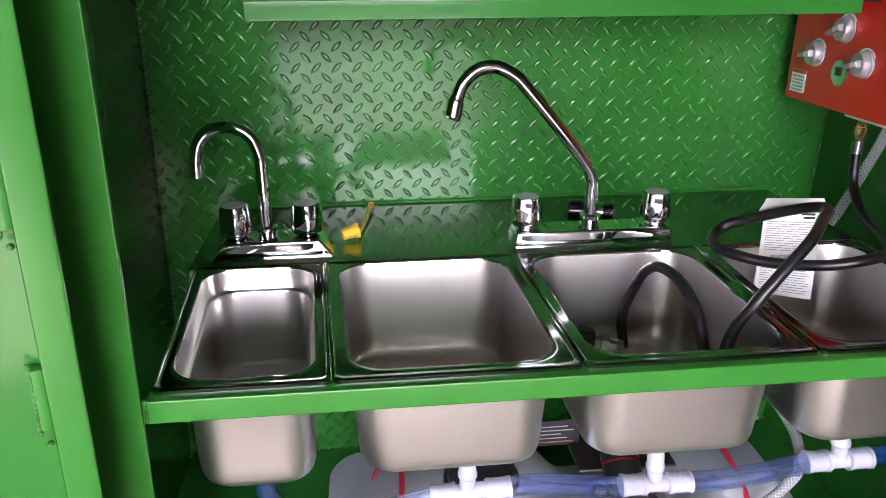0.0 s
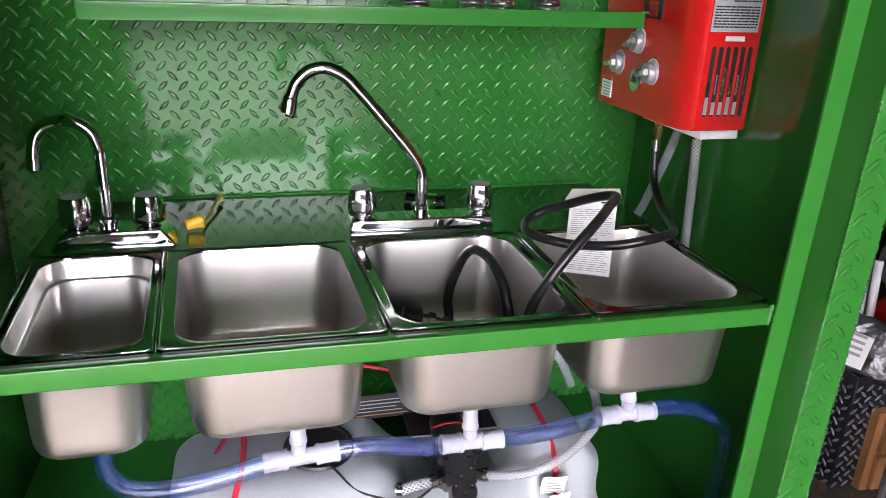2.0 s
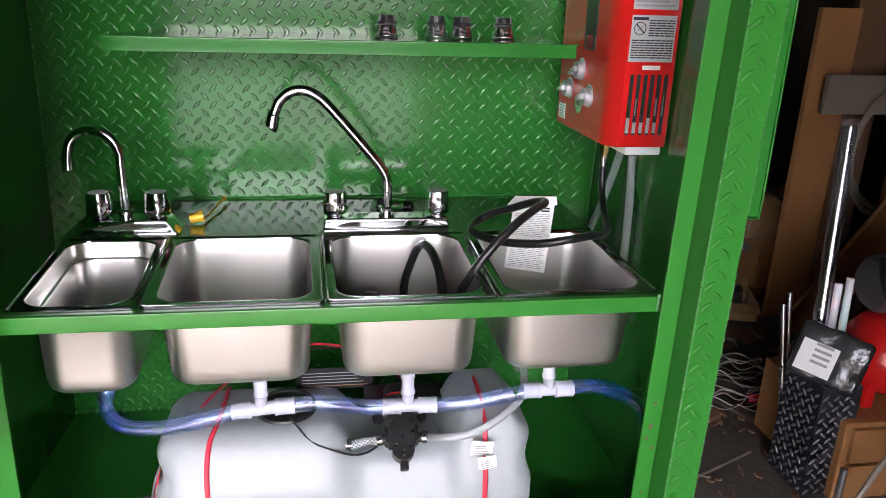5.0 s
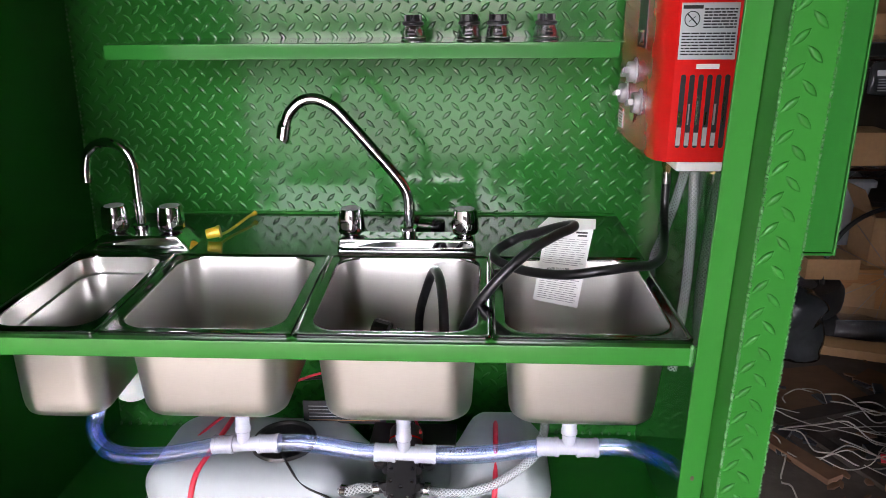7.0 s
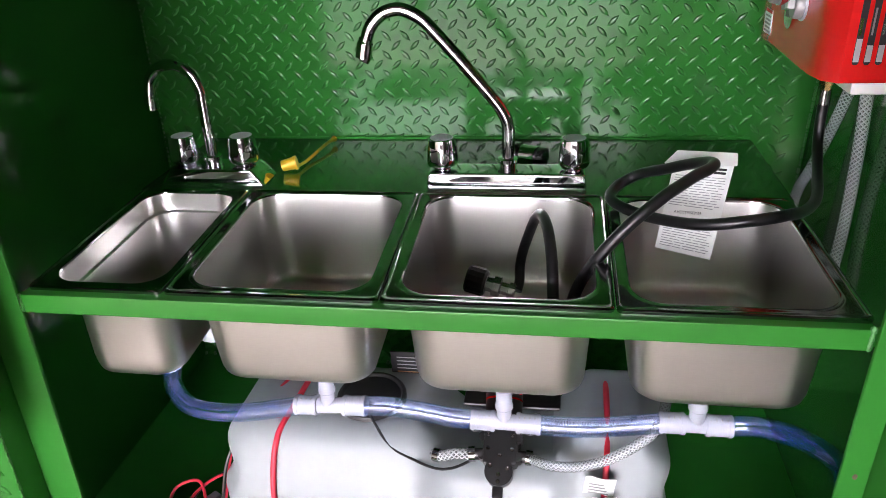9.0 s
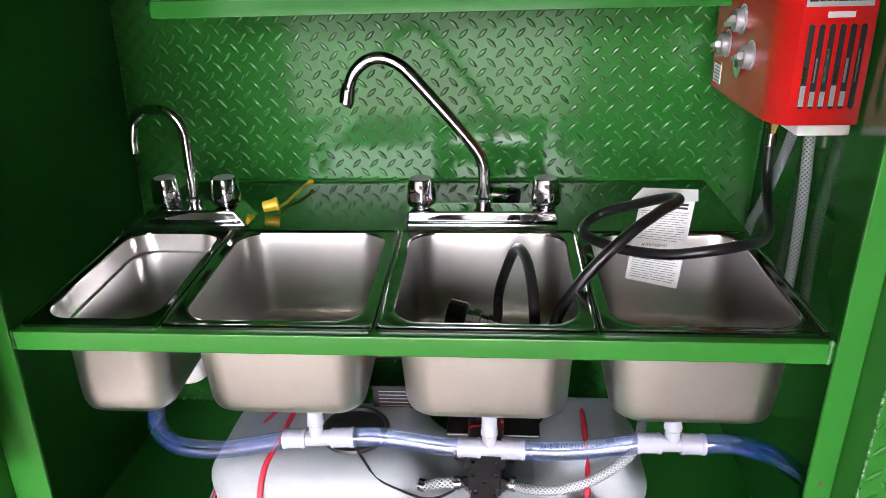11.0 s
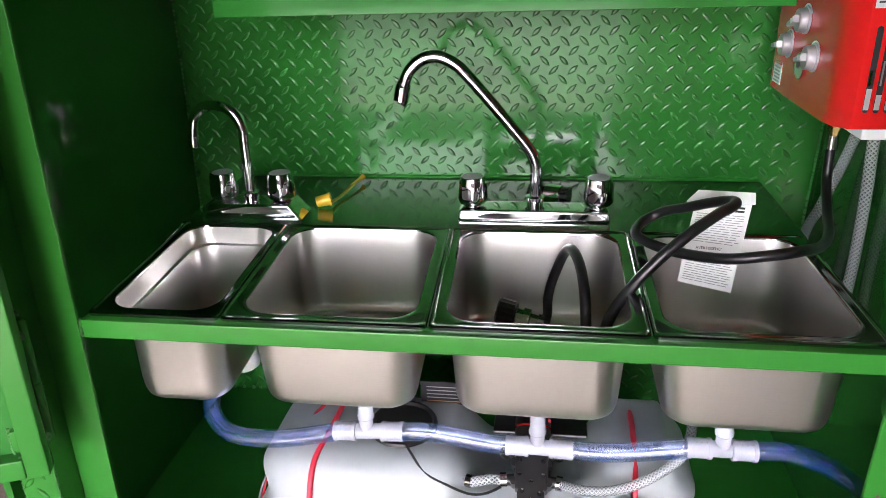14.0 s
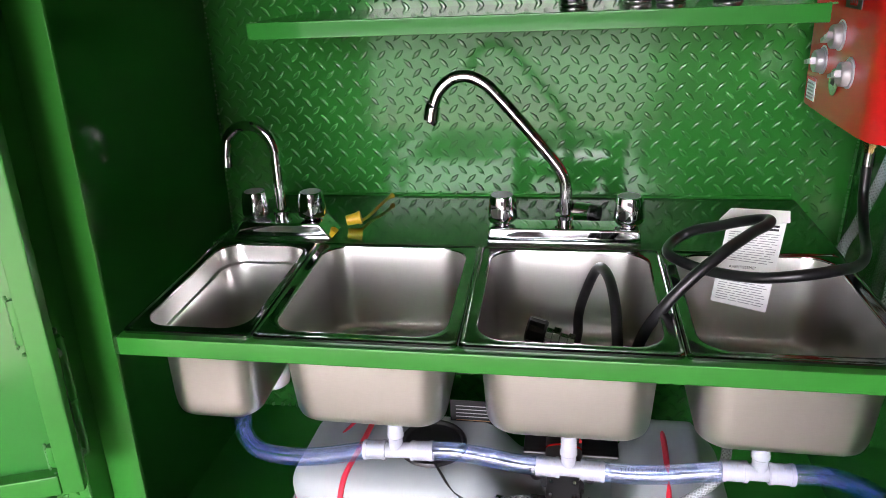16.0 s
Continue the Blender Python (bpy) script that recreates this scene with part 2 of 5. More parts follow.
def loft(loops, close_first=False, close_last=False, bm=None):
    bm = bm or bmesh.new()
    rings = [[bm.verts.new(p) for p in lp] for lp in loops]
    n = len(rings[0])
    for a, b in zip(rings, rings[1:]):
        for k in range(n):
            bm.faces.new((a[k], a[(k + 1) % n], b[(k + 1) % n], b[k]))
    if close_first:
        bm.faces.new(rings[0])
    if close_last:
        bm.faces.new(rings[-1])
    return bm


def lugs(name, origin, ux, uz, w, h, pitch, parent, material, skip=None, size=1.0, leaned=0.03):
    """Raised lens-shaped lugs of tread plate, on the plane origin + a*ux + b*uz, in one mesh."""
    ux, uz = Vector(ux), Vector(uz)
    nrm = ux.cross(uz).normalized()
    verts, faces = [], []
    L, W, H = 0.0132 * size, 0.0047 * size, 0.003 * size
    shape = [(-1, 0), (-0.6, 0.62), (0, 1), (0.6, 0.62), (1, 0), (0.6, -0.62), (0, -1), (-0.6, -0.62)]
    for j in range(int(2 * h / pitch) + 1):
        for i in range(int(w / pitch) + 1):
            a, b = (i + (j % 2) * 0.5) * pitch + 0.0135, j * pitch / 2 + 0.012
            if a > w - 0.0135 or b > h - 0.01 or (skip and skip(a, b)):
                continue
            ang = radians(45 if j % 2 == 0 else 135)
            c, s = math.cos(ang), math.sin(ang)
            base = len(verts)
            for scale, lift in ((1.0, 0.0), (0.85, 0.7), (0.6, 0.96), (0.2, 1.0)):
                for u, v in shape:
                    du, dv = u * L * scale, v * W * scale
                    p = Vector(origin) + ux * (a + du * c - dv * s) + uz * (b + du * s + dv * c) + nrm * (H * lift)
                    p.x += leaned * (p.z - 0.9)
                    verts.append(p)
            for ring in (0, 8, 16):
                for k in range(8):
                    faces.append((base + ring + k, base + ring + (k + 1) % 8, base + ring + 8 + (k + 1) % 8, base + ring + 8 + k))
            faces.append(tuple(base + 24 + k for k in range(8)))
    me = bpy.data.meshes.new(name)
    me.from_pydata([tuple(v) for v in verts], [], faces)
    me.polygons.foreach_set("use_smooth", [True] * len(me.polygons))
    me.materials.append(material)
    ob = new(name, me)
    ob.parent = parent
    return tagged(ob, kind="stuff")


def structure(ob, label, category="wall"):
    return tagged(ob, label, category, kind="structure")


def weld(a, b, n, r, parent, name="weld_bead", k=0.03):
    """A row of small overlapping blobs between two points."""
    rnd = random.Random(int(1000 * (a[0] + 3 * a[1] + 7 * a[2] + b[2])))
    bm = bmesh.new()
    a, b = Vector(a), Vector(b)
    for q in range(n):
        c = a.lerp(b, (q + 0.5 * rnd.random()) / max(n - 1, 1))
        c.x += k * (c.z - 0.9)
        s = r * rnd.uniform(0.7, 1.25)
        bmesh.ops.create_icosphere(bm, subdivisions=1, radius=s, matrix=Matrix.Translation(c) @ Matrix.Diagonal((1, 1, rnd.uniform(1, 1.8), 1)))
    return part(name, bm, BEAD, parent)


# ---------------------------------------------------------------- the cabinet: walls, floor, roof
XL, XR, YB = -0.138, 1.102, 0.622
wall_back = structure(part("wall_back", lean(box(XL - 0.03, XR + 0.03, YB, YB + 0.03, 0.30, 2.25)), GREEN), "green painted tread plate back wall of a cart", "wall")
lugs("tread_pattern", (XL - 0.009, YB, 0.357), (1, 0, 0), (0, 0, 1), XR - XL, 1.57, 0.0352, wall_back, GREEN_TOP)
wall_left = structure(part("wall_left", lean(box(XL - 0.012, XL, -0.046, YB - 0.002, 0.30, 2.25)), GREEN), "green painted steel side wall", "wall")
wall_right = structure(part("wall_right", lean(box(XR, XR + 0.012, 0.05, YB - 0.002, 0.30, 2.25)), GREEN_TOP), "glossy green painted steel side wall", "wall")
structure(part("floor", lean(box(XL, XR, -0.008, YB - 0.002, 0.33, 0.36)), GREEN), "green painted steel cabinet floor", "floor")
structure(part("ceiling", lean(box(XL - 0.03, XR + 0.03, -0.07, YB + 0.03, 2.252, 2.29)), GREEN), "green painted cart roof", "ceiling")
weld((XR - 0.004, YB - 0.004, 0.4), (XR - 0.004, YB - 0.004, 1.6), 170, 0.0026, wall_back)
weld((XL + 0.004, YB - 0.004, 0.4), (XL + 0.004, YB - 0.004, 1.6), 120, 0.002, wall_back)
weld((XL, YB - 0.004, 0.364), (XR, YB - 0.004, 0.364), 60, 0.004, wall_back)

# front frame: stops, outer tread strips, rails
cart_frame = thing("cart_frame", "green painted welded steel door frame of the cart", "frame")
# each side: inner edge, sign, post width, strip start and end, front of post and strip, lean
for xi, d, pw, s0, s1, py, sy, k in ((0.0, -1, 0.053, 0.0535, 0.112, -0.012, -0.053, 0.03), (1.001, 1, 0.0315, 0.032, 0.088, -0.016, -0.066, 0.0215)):
    a, b = sorted((xi, xi + d * pw))
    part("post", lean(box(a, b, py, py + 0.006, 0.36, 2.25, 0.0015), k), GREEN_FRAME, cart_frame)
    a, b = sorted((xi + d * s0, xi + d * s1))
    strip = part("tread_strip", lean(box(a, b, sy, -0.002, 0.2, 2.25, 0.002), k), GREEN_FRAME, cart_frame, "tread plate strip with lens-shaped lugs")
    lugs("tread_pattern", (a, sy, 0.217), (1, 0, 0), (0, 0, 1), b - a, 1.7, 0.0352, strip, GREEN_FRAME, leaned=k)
    weld((xi + d * (s0 + 0.001), sy, 0.22), (xi + d * (s0 + 0.001), sy, 1.9), 330, 0.0021, strip, k=k)
    weld((xi + d * (s1 - 0.001), sy, 0.22), (xi + d * (s1 - 0.001), sy, 1.9), 330, 0.0017, strip, k=k)
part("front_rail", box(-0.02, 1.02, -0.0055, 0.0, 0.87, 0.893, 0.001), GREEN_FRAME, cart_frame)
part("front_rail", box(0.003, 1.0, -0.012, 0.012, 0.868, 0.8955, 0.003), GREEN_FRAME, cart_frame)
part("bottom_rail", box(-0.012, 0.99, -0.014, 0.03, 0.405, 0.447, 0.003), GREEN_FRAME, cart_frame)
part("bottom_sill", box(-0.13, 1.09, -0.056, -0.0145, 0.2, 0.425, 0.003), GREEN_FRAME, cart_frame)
for x in (0.004, 0.996):
    weld((x, -0.011, 0.872), (x, -0.011, 0.893), 7, 0.0035, cart_frame)

CHIP = mat("rusty_chip", (0.07, 0.05, 0.025), 0.7, vary=0.4, fine=200)
for x, z, w, h in ((1.019, 0.700, 0.003, 0.004), (1.017, 0.655, 0.0035, 0.006), (1.026, 0.612, 0.003, 0.003), (1.013, 0.632, 0.004, 0.003), (1.02, 0.52, 0.003, 0.002)):
    bm = bmesh.new()
    bmesh.ops.create_icosphere(bm, subdivisions=2, radius=1.0)
    for v in bm.verts:
        k = 1 + 0.35 * noise.noise(v.co * 2.2 + Vector((x * 90, 0, z * 70)))
        v.co = Vector((x + v.co.x * w * k, -0.0162 + v.co.y * 0.0006, z + v.co.z * h * k))
    part("paint_chip", lean(bm), CHIP, cart_frame, "chip in the green paint showing rust")

# open door
door = structure(thing("door_1", "", ""), "green painted steel door standing open, with welded tube frame", "door")
DA = radians(-158)
DOOR_M = Matrix.Translation((-0.008, -0.112, 0)) @ Matrix.Rotation(DA, 4, "Z") @ Matrix.Translation((0, -0.024, 0))


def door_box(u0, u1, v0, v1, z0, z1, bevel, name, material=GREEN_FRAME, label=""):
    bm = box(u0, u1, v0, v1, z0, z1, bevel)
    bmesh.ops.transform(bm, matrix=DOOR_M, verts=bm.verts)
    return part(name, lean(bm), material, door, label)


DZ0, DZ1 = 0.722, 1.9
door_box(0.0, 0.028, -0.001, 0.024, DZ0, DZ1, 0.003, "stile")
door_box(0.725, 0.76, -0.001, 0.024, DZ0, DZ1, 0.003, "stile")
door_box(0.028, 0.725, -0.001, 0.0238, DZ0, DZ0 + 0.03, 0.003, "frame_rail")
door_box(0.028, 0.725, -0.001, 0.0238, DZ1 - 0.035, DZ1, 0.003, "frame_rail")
door_box(0.02, 0.73, 0.0005, 0.004, DZ0 + 0.01, DZ1 - 0.01, 0.0, "door_panel", GREEN)
weld_bits = ((0.762, 0.03), (0.938, 0.06), (1.118, 0.06), (1.34, 0.06))
for z, h in weld_bits:
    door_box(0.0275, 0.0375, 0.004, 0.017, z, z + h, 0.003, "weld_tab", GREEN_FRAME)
    rnd = random.Random(int(z * 100))
    bm = bmesh.new()
    for q in range(60):
        c = Vector((0.0375 + rnd.uniform(-0.0008, 0.0008), 0.014 + rnd.uniform(-0.0008, 0.0008), z - 0.004 + (h + 0.008) * q / 59))
        bmesh.ops.create_icosphere(bm, subdivisions=2, radius=rnd.uniform(0.0011, 0.0021), matrix=Matrix.Translation(c))
    bmesh.ops.create_icosphere(bm, subdivisions=2, radius=0.003, matrix=Matrix.Translation((0.032, 0.016, z - 0.012)))
    bmesh.ops.transform(bm, matrix=DOOR_M, verts=bm.verts)
    part("weld_bead", lean(bm), BEAD, door, "lumpy painted weld bead")
for z in (0.745, 1.6):
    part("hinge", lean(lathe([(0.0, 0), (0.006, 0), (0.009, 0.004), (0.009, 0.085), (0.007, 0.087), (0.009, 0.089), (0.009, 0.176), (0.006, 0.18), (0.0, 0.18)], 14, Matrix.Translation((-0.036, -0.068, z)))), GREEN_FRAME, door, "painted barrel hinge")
    for q in (0.01, 0.16):
        weld((-0.03, -0.075, z + q), (-0.022, -0.088, z + q + 0.01), 8, 0.004, door)
weld((-0.046, -0.058, 0.745), (-0.046, -0.056, 0.925), 40, 0.003, door)

side_flap = thing("side_flap", "green painted steel flange beside the cart frame", "panel")
part("sheet", box(1.075, 1.1755, 0.036, 0.0495, 1.012, 1.9, 0.002), GREEN, side_flap)
part("folded_edge", box(1.176, 1.179, 0.034, 0.0515, 1.008, 1.9, 0.001), GREEN, side_flap)
part("bottom_edge", box(1.075, 1.1755, 0.034, 0.0495, 1.008, 1.0115, 0.001), GREEN, side_flap)

# ---------------------------------------------------------------- worktop and pans
worktop = tagged(part("worktop", box(-0.03, 1.008, 0.3345, YB - 0.003, 0.872, 0.8965, 0.003), GREEN_TOP), "glossy green painted steel worktop behind the sinks", "worktop")
part("back_bead", tube([(0.83, YB - 0.004, 0.899), (0.92, YB - 0.005, 0.9015), (1.004, YB - 0.004, 0.899)], 0.0026, 8), GREEN, worktop)
part("back_bead", tube([(0.0, YB - 0.004, 0.898), (0.4, YB - 0.004, 0.8985), (0.83, YB - 0.004, 0.898)], 0.003, 8), GREEN, worktop)
part("support_bar", box(-0.03, 1.008, 0.3362, 0.344, 0.850, 0.8715, 0.002), GREEN, worktop)


def sink_pan(x0, x1, skew0, skew1, label, ledge=False):
    """A pan between x0 and x1 at the front; its sides drift by the skews towards the back."""
    y0, y1, z = 0.001, 0.3355, 0.9
    fx, fy, R = (0.0145, 0.0105, 0.038) if ledge else (0.018, 0.0105, 0.041)
    rim = [(0.0, 0.0, 0.008, -0.007), (-0.0006, -0.0006, 0.008, -0.0045), (-0.0006, -0.0006, 0.008, -0.001), (0.0006, 0.0006, 0.008, 0.0006), (0.0022, 0.0022, 0.008, 0.0006), (0.0034, 0.0034, 0.009, -0.0012), (0.0044, 0.0044, 0.01, -0.0017), (0.0054, 0.0052, 0.011, -0.0018), (fx - 0.0045, fy - 0.0038, R - 0.004, -0.0018),
           (fx - 0.0025, fy - 0.002, R - 0.002, -0.0018), (fx - 0.0006, fy - 0.0006, R, -0.0026), (fx, fy, R, -0.0048)]
    if ledge:
        wall = [(fx, fy, R, -0.0048), (fx + 0.001, fy + 0.001, R, -0.010), (fx + 0.002, fy + 0.002, R, -0.030), (fx + 0.0035, fy + 0.0035, R, -0.0335), (fx + 0.0075, fy + 0.0075, R, -0.0355), (fx + 0.009, fy + 0.009, R, -0.040)]
    else:
        wall = [(fx, fy, R, -0.0048), (fx + 0.001, fy + 0.001, R, -0.012), (fx + 0.003, fy + 0.003, R, -0.040)]
    k = 0.001 if ledge else 0.0
    low = 0.005 if ledge else 0.0
    wall += [(fx + 0.008 + k, fy + 0.008 + k, R, -0.124 - low), (fx + 0.009 + k, fy + 0.009 + k, R, -0.139 - low), (fx + 0.0115 + k, fy + 0.0115 + k, R - 0.002, -0.147 - low), (fx + 0.016 + k, fy + 0.016 + k, R - 0.006, -0.151 - low), (fx + 0.024 + k, fy + 0.024 + k, R - 0.012, -0.1525 - low)]

    def ring(ix, iy, r, dz, off=0.0):
        front = iy + 0.012 * min(1, max(0, iy / fy))
        out = rrect(x0 + ix - off, x1 - ix + off, y0 + front - off, y1 - iy + off, r + off, z + dz - off, 9)
        for p in out:
            p.x += (skew0 + (skew1 - skew0) * (p.x - x0) / (x1 - x0)) * (p.y - y0) / (y1 - y0)
        return out

    ob = thing("sink_pan", label, "sink", "row of sink pans")
    bm = loft([ring(*a) for a in wall], close_last=True)
    loft([ring(*a, 0.0012) for a in wall], close_last=True, bm=bm)
    part("bowl", bm, STEEL, ob)
    under = [(0.001, 0.001, 0.008, -0.007), (0.002, 0.002, 0.008, -0.004), (fx - 0.004, fy - 0.003, R, -0.0045)]
    part("flange", loft([ring(*a) for a in under[::-1] + rim]), BRIGHT, ob, "polished flat flange with a rolled edge")
    cx = (x0 + x1) / 2
    part("drain", lathe([(0.0, 0), (0.019, 0), (0.021, -0.001), (0.021, -0.004), (0.012, -0.006), (0.012, -0.018), (0.0, -0.018)], 20, Matrix.Translation((cx if x1 - x0 > 0.2 else cx + 0.01, 0.1, 0.7485))), DULL, ob, "dull metal drain fitting")
    return ob


sink_pan(0.008, 0.190, -0.026, -0.024, "narrow satin stainless steel hand wash pan let into the rail", True)
sink_pan(0.193, 0.463, -0.024, -0.014, "deep satin stainless steel sink pan, empty")
sink_pan(0.466, 0.734, -0.014, 0.001, "deep satin stainless steel sink pan holding a coiled gas hose")
sink_pan(0.737, 1.001, 0.001, 0.0, "deep satin stainless steel sink pan under a paper tag")

# ---------------------------------------------------------------- faucets


def handle(x, y, z, parent, mt=CHROME):
    prof = [(0.0, -0.004), (0.013, -0.004), (0.0135, 0.003), (0.0215, 0.007), (0.0243, 0.012), (0.0245, 0.02), (0.0222, 0.047), (0.021, 0.052), (0.0198, 0.0528), (0.0, 0.0515)]
    bm = lathe(prof, 20, Matrix.Translation((x, y, z)))
    for v in bm.verts:
        dx, dy = v.co.x - x, v.co.y - y
        a = math.atan2(dy, dx)
        k = 1 + 0.05 * math.cos(5 * a)
        v.co.x, v.co.y = x + dx * k, y + dy * k
    h = part("handle", bm, mt, parent)
    part("cap", lathe([(0.0, 0.0), (0.0172, 0.0), (0.0188, -0.0012), (0.0188, -0.003)], 20, Matrix.Translation((x, y, z + 0.0535))), GREY, h)


def deck(x0, x1, y0, y1, z0, h, taper, front, parent):
    prof = [(0.0, 0.0), (0.0, 0.06), (0.0, 0.84), (0.0002, 0.9), (0.0008, 0.96), (0.002, 0.99), (0.0032, 1.0), (0.006, 1.0)]
    lo = [rrect(x0 + taper * q + d, x1 - taper * q - d, y0 + front * q + d, y1 - 0.004 * q - d, 0.005, z0 + h * q, 5) for d, q in prof]
    part("deck_plate", loft(lo, True, True), CHROME, parent)


wide_faucet = thing("faucet", "chrome two-handle faucet with high angled spout", "faucet")
deck(0.457, 0.711, 0.362, 0.418, 0.8968, 0.024, 0.003, 0.001, wide_faucet)
handle(0.481, 0.391, 0.919, wide_faucet)
handle(0.690, 0.391, 0.919, wide_faucet)
part("nut", lathe([(0.0, 0), (0.0135, 0), (0.0135, 0.01), (0.0165, 0.011), (0.0165, 0.017), (0.0125, 0.019), (0.0, 0.019)], 14, Matrix.Translation((0.586, 0.400, 0.918))), CHROME, wide_faucet)
part("spout", tube([(0.586, 0.400, 0.92), (0.587, 0.400, 0.955), (0.587, 0.401, 0.985), (0.580, 0.401, 1.008), (0.562, 0.401, 1.034), (0.52, 0.400, 1.085), (0.476, 0.398, 1.136), (0.455, 0.397, 1.156),
                    (0.428, 0.396, 1.168), (0.402, 0.395, 1.164), (0.382, 0.393, 1.147), (0.373, 0.392, 1.128), (0.368, 0.391, 1.112)], 0.0102, 18), CHROME, wide_faucet)
part("aerator", tube([(0.3655, 0.391, 1.099), (0.366, 0.391, 1.101), (0.3695, 0.391, 1.119), (0.370, 0.391, 1.121)], lambda t: 0.0105 if t in (0, 1) else 0.0128, 16, 3), CHROME, wide_faucet)

small_faucet = thing("faucet", "chrome gooseneck hand wash faucet with two handles", "faucet")
deck(-0.003, 0.182, 0.362, 0.424, 0.8968, 0.027, 0.020, -0.0006, small_faucet)
handle(0.035, 0.393, 0.921, small_faucet)
handle(0.141, 0.393, 0.921, small_faucet)
part("nut", lathe([(0.0, 0), (0.0135, 0), (0.0135, 0.008), (0.016, 0.009), (0.016, 0.015), (0.0115, 0.017), (0.0, 0.017)], 14, Matrix.Translation((0.080, 0.400, 0.921))), CHROME, small_faucet)
part("spout", tube([(0.080, 0.400, 0.923), (0.080, 0.401, 0.97), (0.080, 0.403, 1.03), (0.079, 0.404, 1.046), (0.071, 0.405, 1.069), (0.054, 0.406, 1.084), (0.032, 0.407, 1.089),
                    (0.009, 0.407, 1.083), (-0.007, 0.406, 1.066), (-0.013, 0.405, 1.044), (-0.0145, 0.404, 1.028)], 0.0094, 18), CHROME, small_faucet)
part("aerator", tube([(-0.0152, 0.404, 1.017), (-0.015, 0.404, 1.018), (-0.014, 0.404, 1.034), (-0.014, 0.404, 1.035)], lambda t: 0.0085 if t in (0, 1) else 0.0108, 16, 3), CHROME, small_faucet)

spray = thing("spray_head", "small black and chrome nozzle lying on the worktop", "nozzle")
mx = Matrix.Translation((0.575, 0.485, 0.9155)) @ Matrix.Rotation(radians(90), 4, "Y") @ Matrix.Rotation(radians(20), 4, "X")
part("body", lathe([(0.0, 0), (0.016, 0.0), (0.0185, 0.003), (0.0185, 0.022), (0.015, 0.026), (0.015, 0.062), (0.0165, 0.064), (0.0165, 0.074), (0.011, 0.076), (0.0, 0.076)], 18, mx), GLOSSBLACK, spray)
part("ring", lathe([(0.0152, 0.03), (0.0172, 0.031), (0.0172, 0.058), (0.0152, 0.059)], 18, mx), CHROME, spray)

plug = thing("plug", "yellow plastic plug with a strap, lying on the worktop", "plug")
mp_ = Matrix.Translation((0.192, 0.425, 0.9085)) @ Matrix.Rotation(radians(80), 4, "Y") @ Matrix.Rotation(radians(-14), 4, "X")
part("stopper", lathe([(0.0, 0), (0.0085, 0), (0.0095, 0.001), (0.0108, 0.022), (0.0122, 0.022), (0.0122, 0.027), (0.0, 0.027)], 18, mp_), YELLOW, plug)
part("strap", tube([(0.216, 0.432, 0.905), (0.222, 0.47, 0.903), (0.229, 0.515, 0.906), (0.234, 0.55, 0.908), (0.239, 0.582, 0.907)], lambda t: 0.0028 + 0.003 * max(0, (t - 0.85) / 0.15), 8), YELLOW, plug)

# ---------------------------------------------------------------- shelf with four fittings
shelf = thing("wall_shelf", "green painted steel shelf with a folded front lip", "shelf")
part("top", box(0.086, 0.942, 0.3485, YB - 0.002, 1.257, 1.2635, 0.001), GREEN_TOP, shelf)
for x in (0.09, 0.36, 0.515, 0.64, 0.936):
    weld((x - 0.03 * 0.363, 0.347, 1.2635), (x + 0.012 - 0.03 * 0.363, 0.347, 1.2637), 6, 0.0016, shelf)
part("lip", box(0.086, 0.942, 0.342, 0.3475, 1.2385, 1.2645, 0.002), GREEN, shelf)
for x in (0.0865, 0.938):
    part("end_lip", box(x, x + 0.0035, 0.348, YB - 0.004, 1.2395, 1.2575, 0.001), GREEN, shelf)


def burner_knob(x, y, turn):
    ob = thing("strainer_fitting", "silver drain fitting with a ribbed black cap, standing on the shelf", "fitting", "fittings on the shelf")
    z = 1.2642
    m = Matrix.Translation((x, y, z)) @ Matrix.Rotation(radians(17 * turn), 4, "Z")
    part("skirt", lathe([(0.0, 0), (0.0225, 0), (0.0236, 0.0015), (0.0236, 0.004), (0.0222, 0.0055), (0.0205, 0.014), (0.0175, 0.0225), (0.0165, 0.024), (0.0, 0.024)], 28, m), NICKEL, ob, "silver tapered skirt")
    part("cap", lathe([(0.0, 0.024), (0.0165, 0.024), (0.0195, 0.0252), (0.0198, 0.029), (0.0185, 0.0305), (0.014, 0.0312), (0.013, 0.036), (0.0, 0.037)], 28, m), BLACK, ob, "black flanged cap")
    for k in range(6):
        bm = box(0.0095, 0.0158, -0.0048, 0.0048, 0.03, 0.0425, 0.0012)
        bmesh.ops.transform(bm, matrix=m @ Matrix.Rotation(radians(60 * k), 4, "Z"), verts=bm.verts)
        part("cap_tooth", bm, BLACK, ob)
    for h, w in ((0.0085, 0.0068), (0.0142, 0.0055)):
        r = 0.0236 - 0.17 * (h - 0.002)
        bm = box(r - 0.004, r + 0.0004, -w, w, h, h + 0.0028, 0.0004)
        bmesh.ops.transform(bm, matrix=Matrix.Translation((x, y, z)) @ Matrix.Rotation(radians(-90 - 8 + 6 * turn), 4, "Z"), verts=bm.verts)
        part("slot", bm, BLACK, ob)


for i, (x, y) in enumerate(((0.593, 0.50), (0.695, 0.505), (0.747, 0.50), (0.835, 0.505))):
    burner_knob(x, y, i)

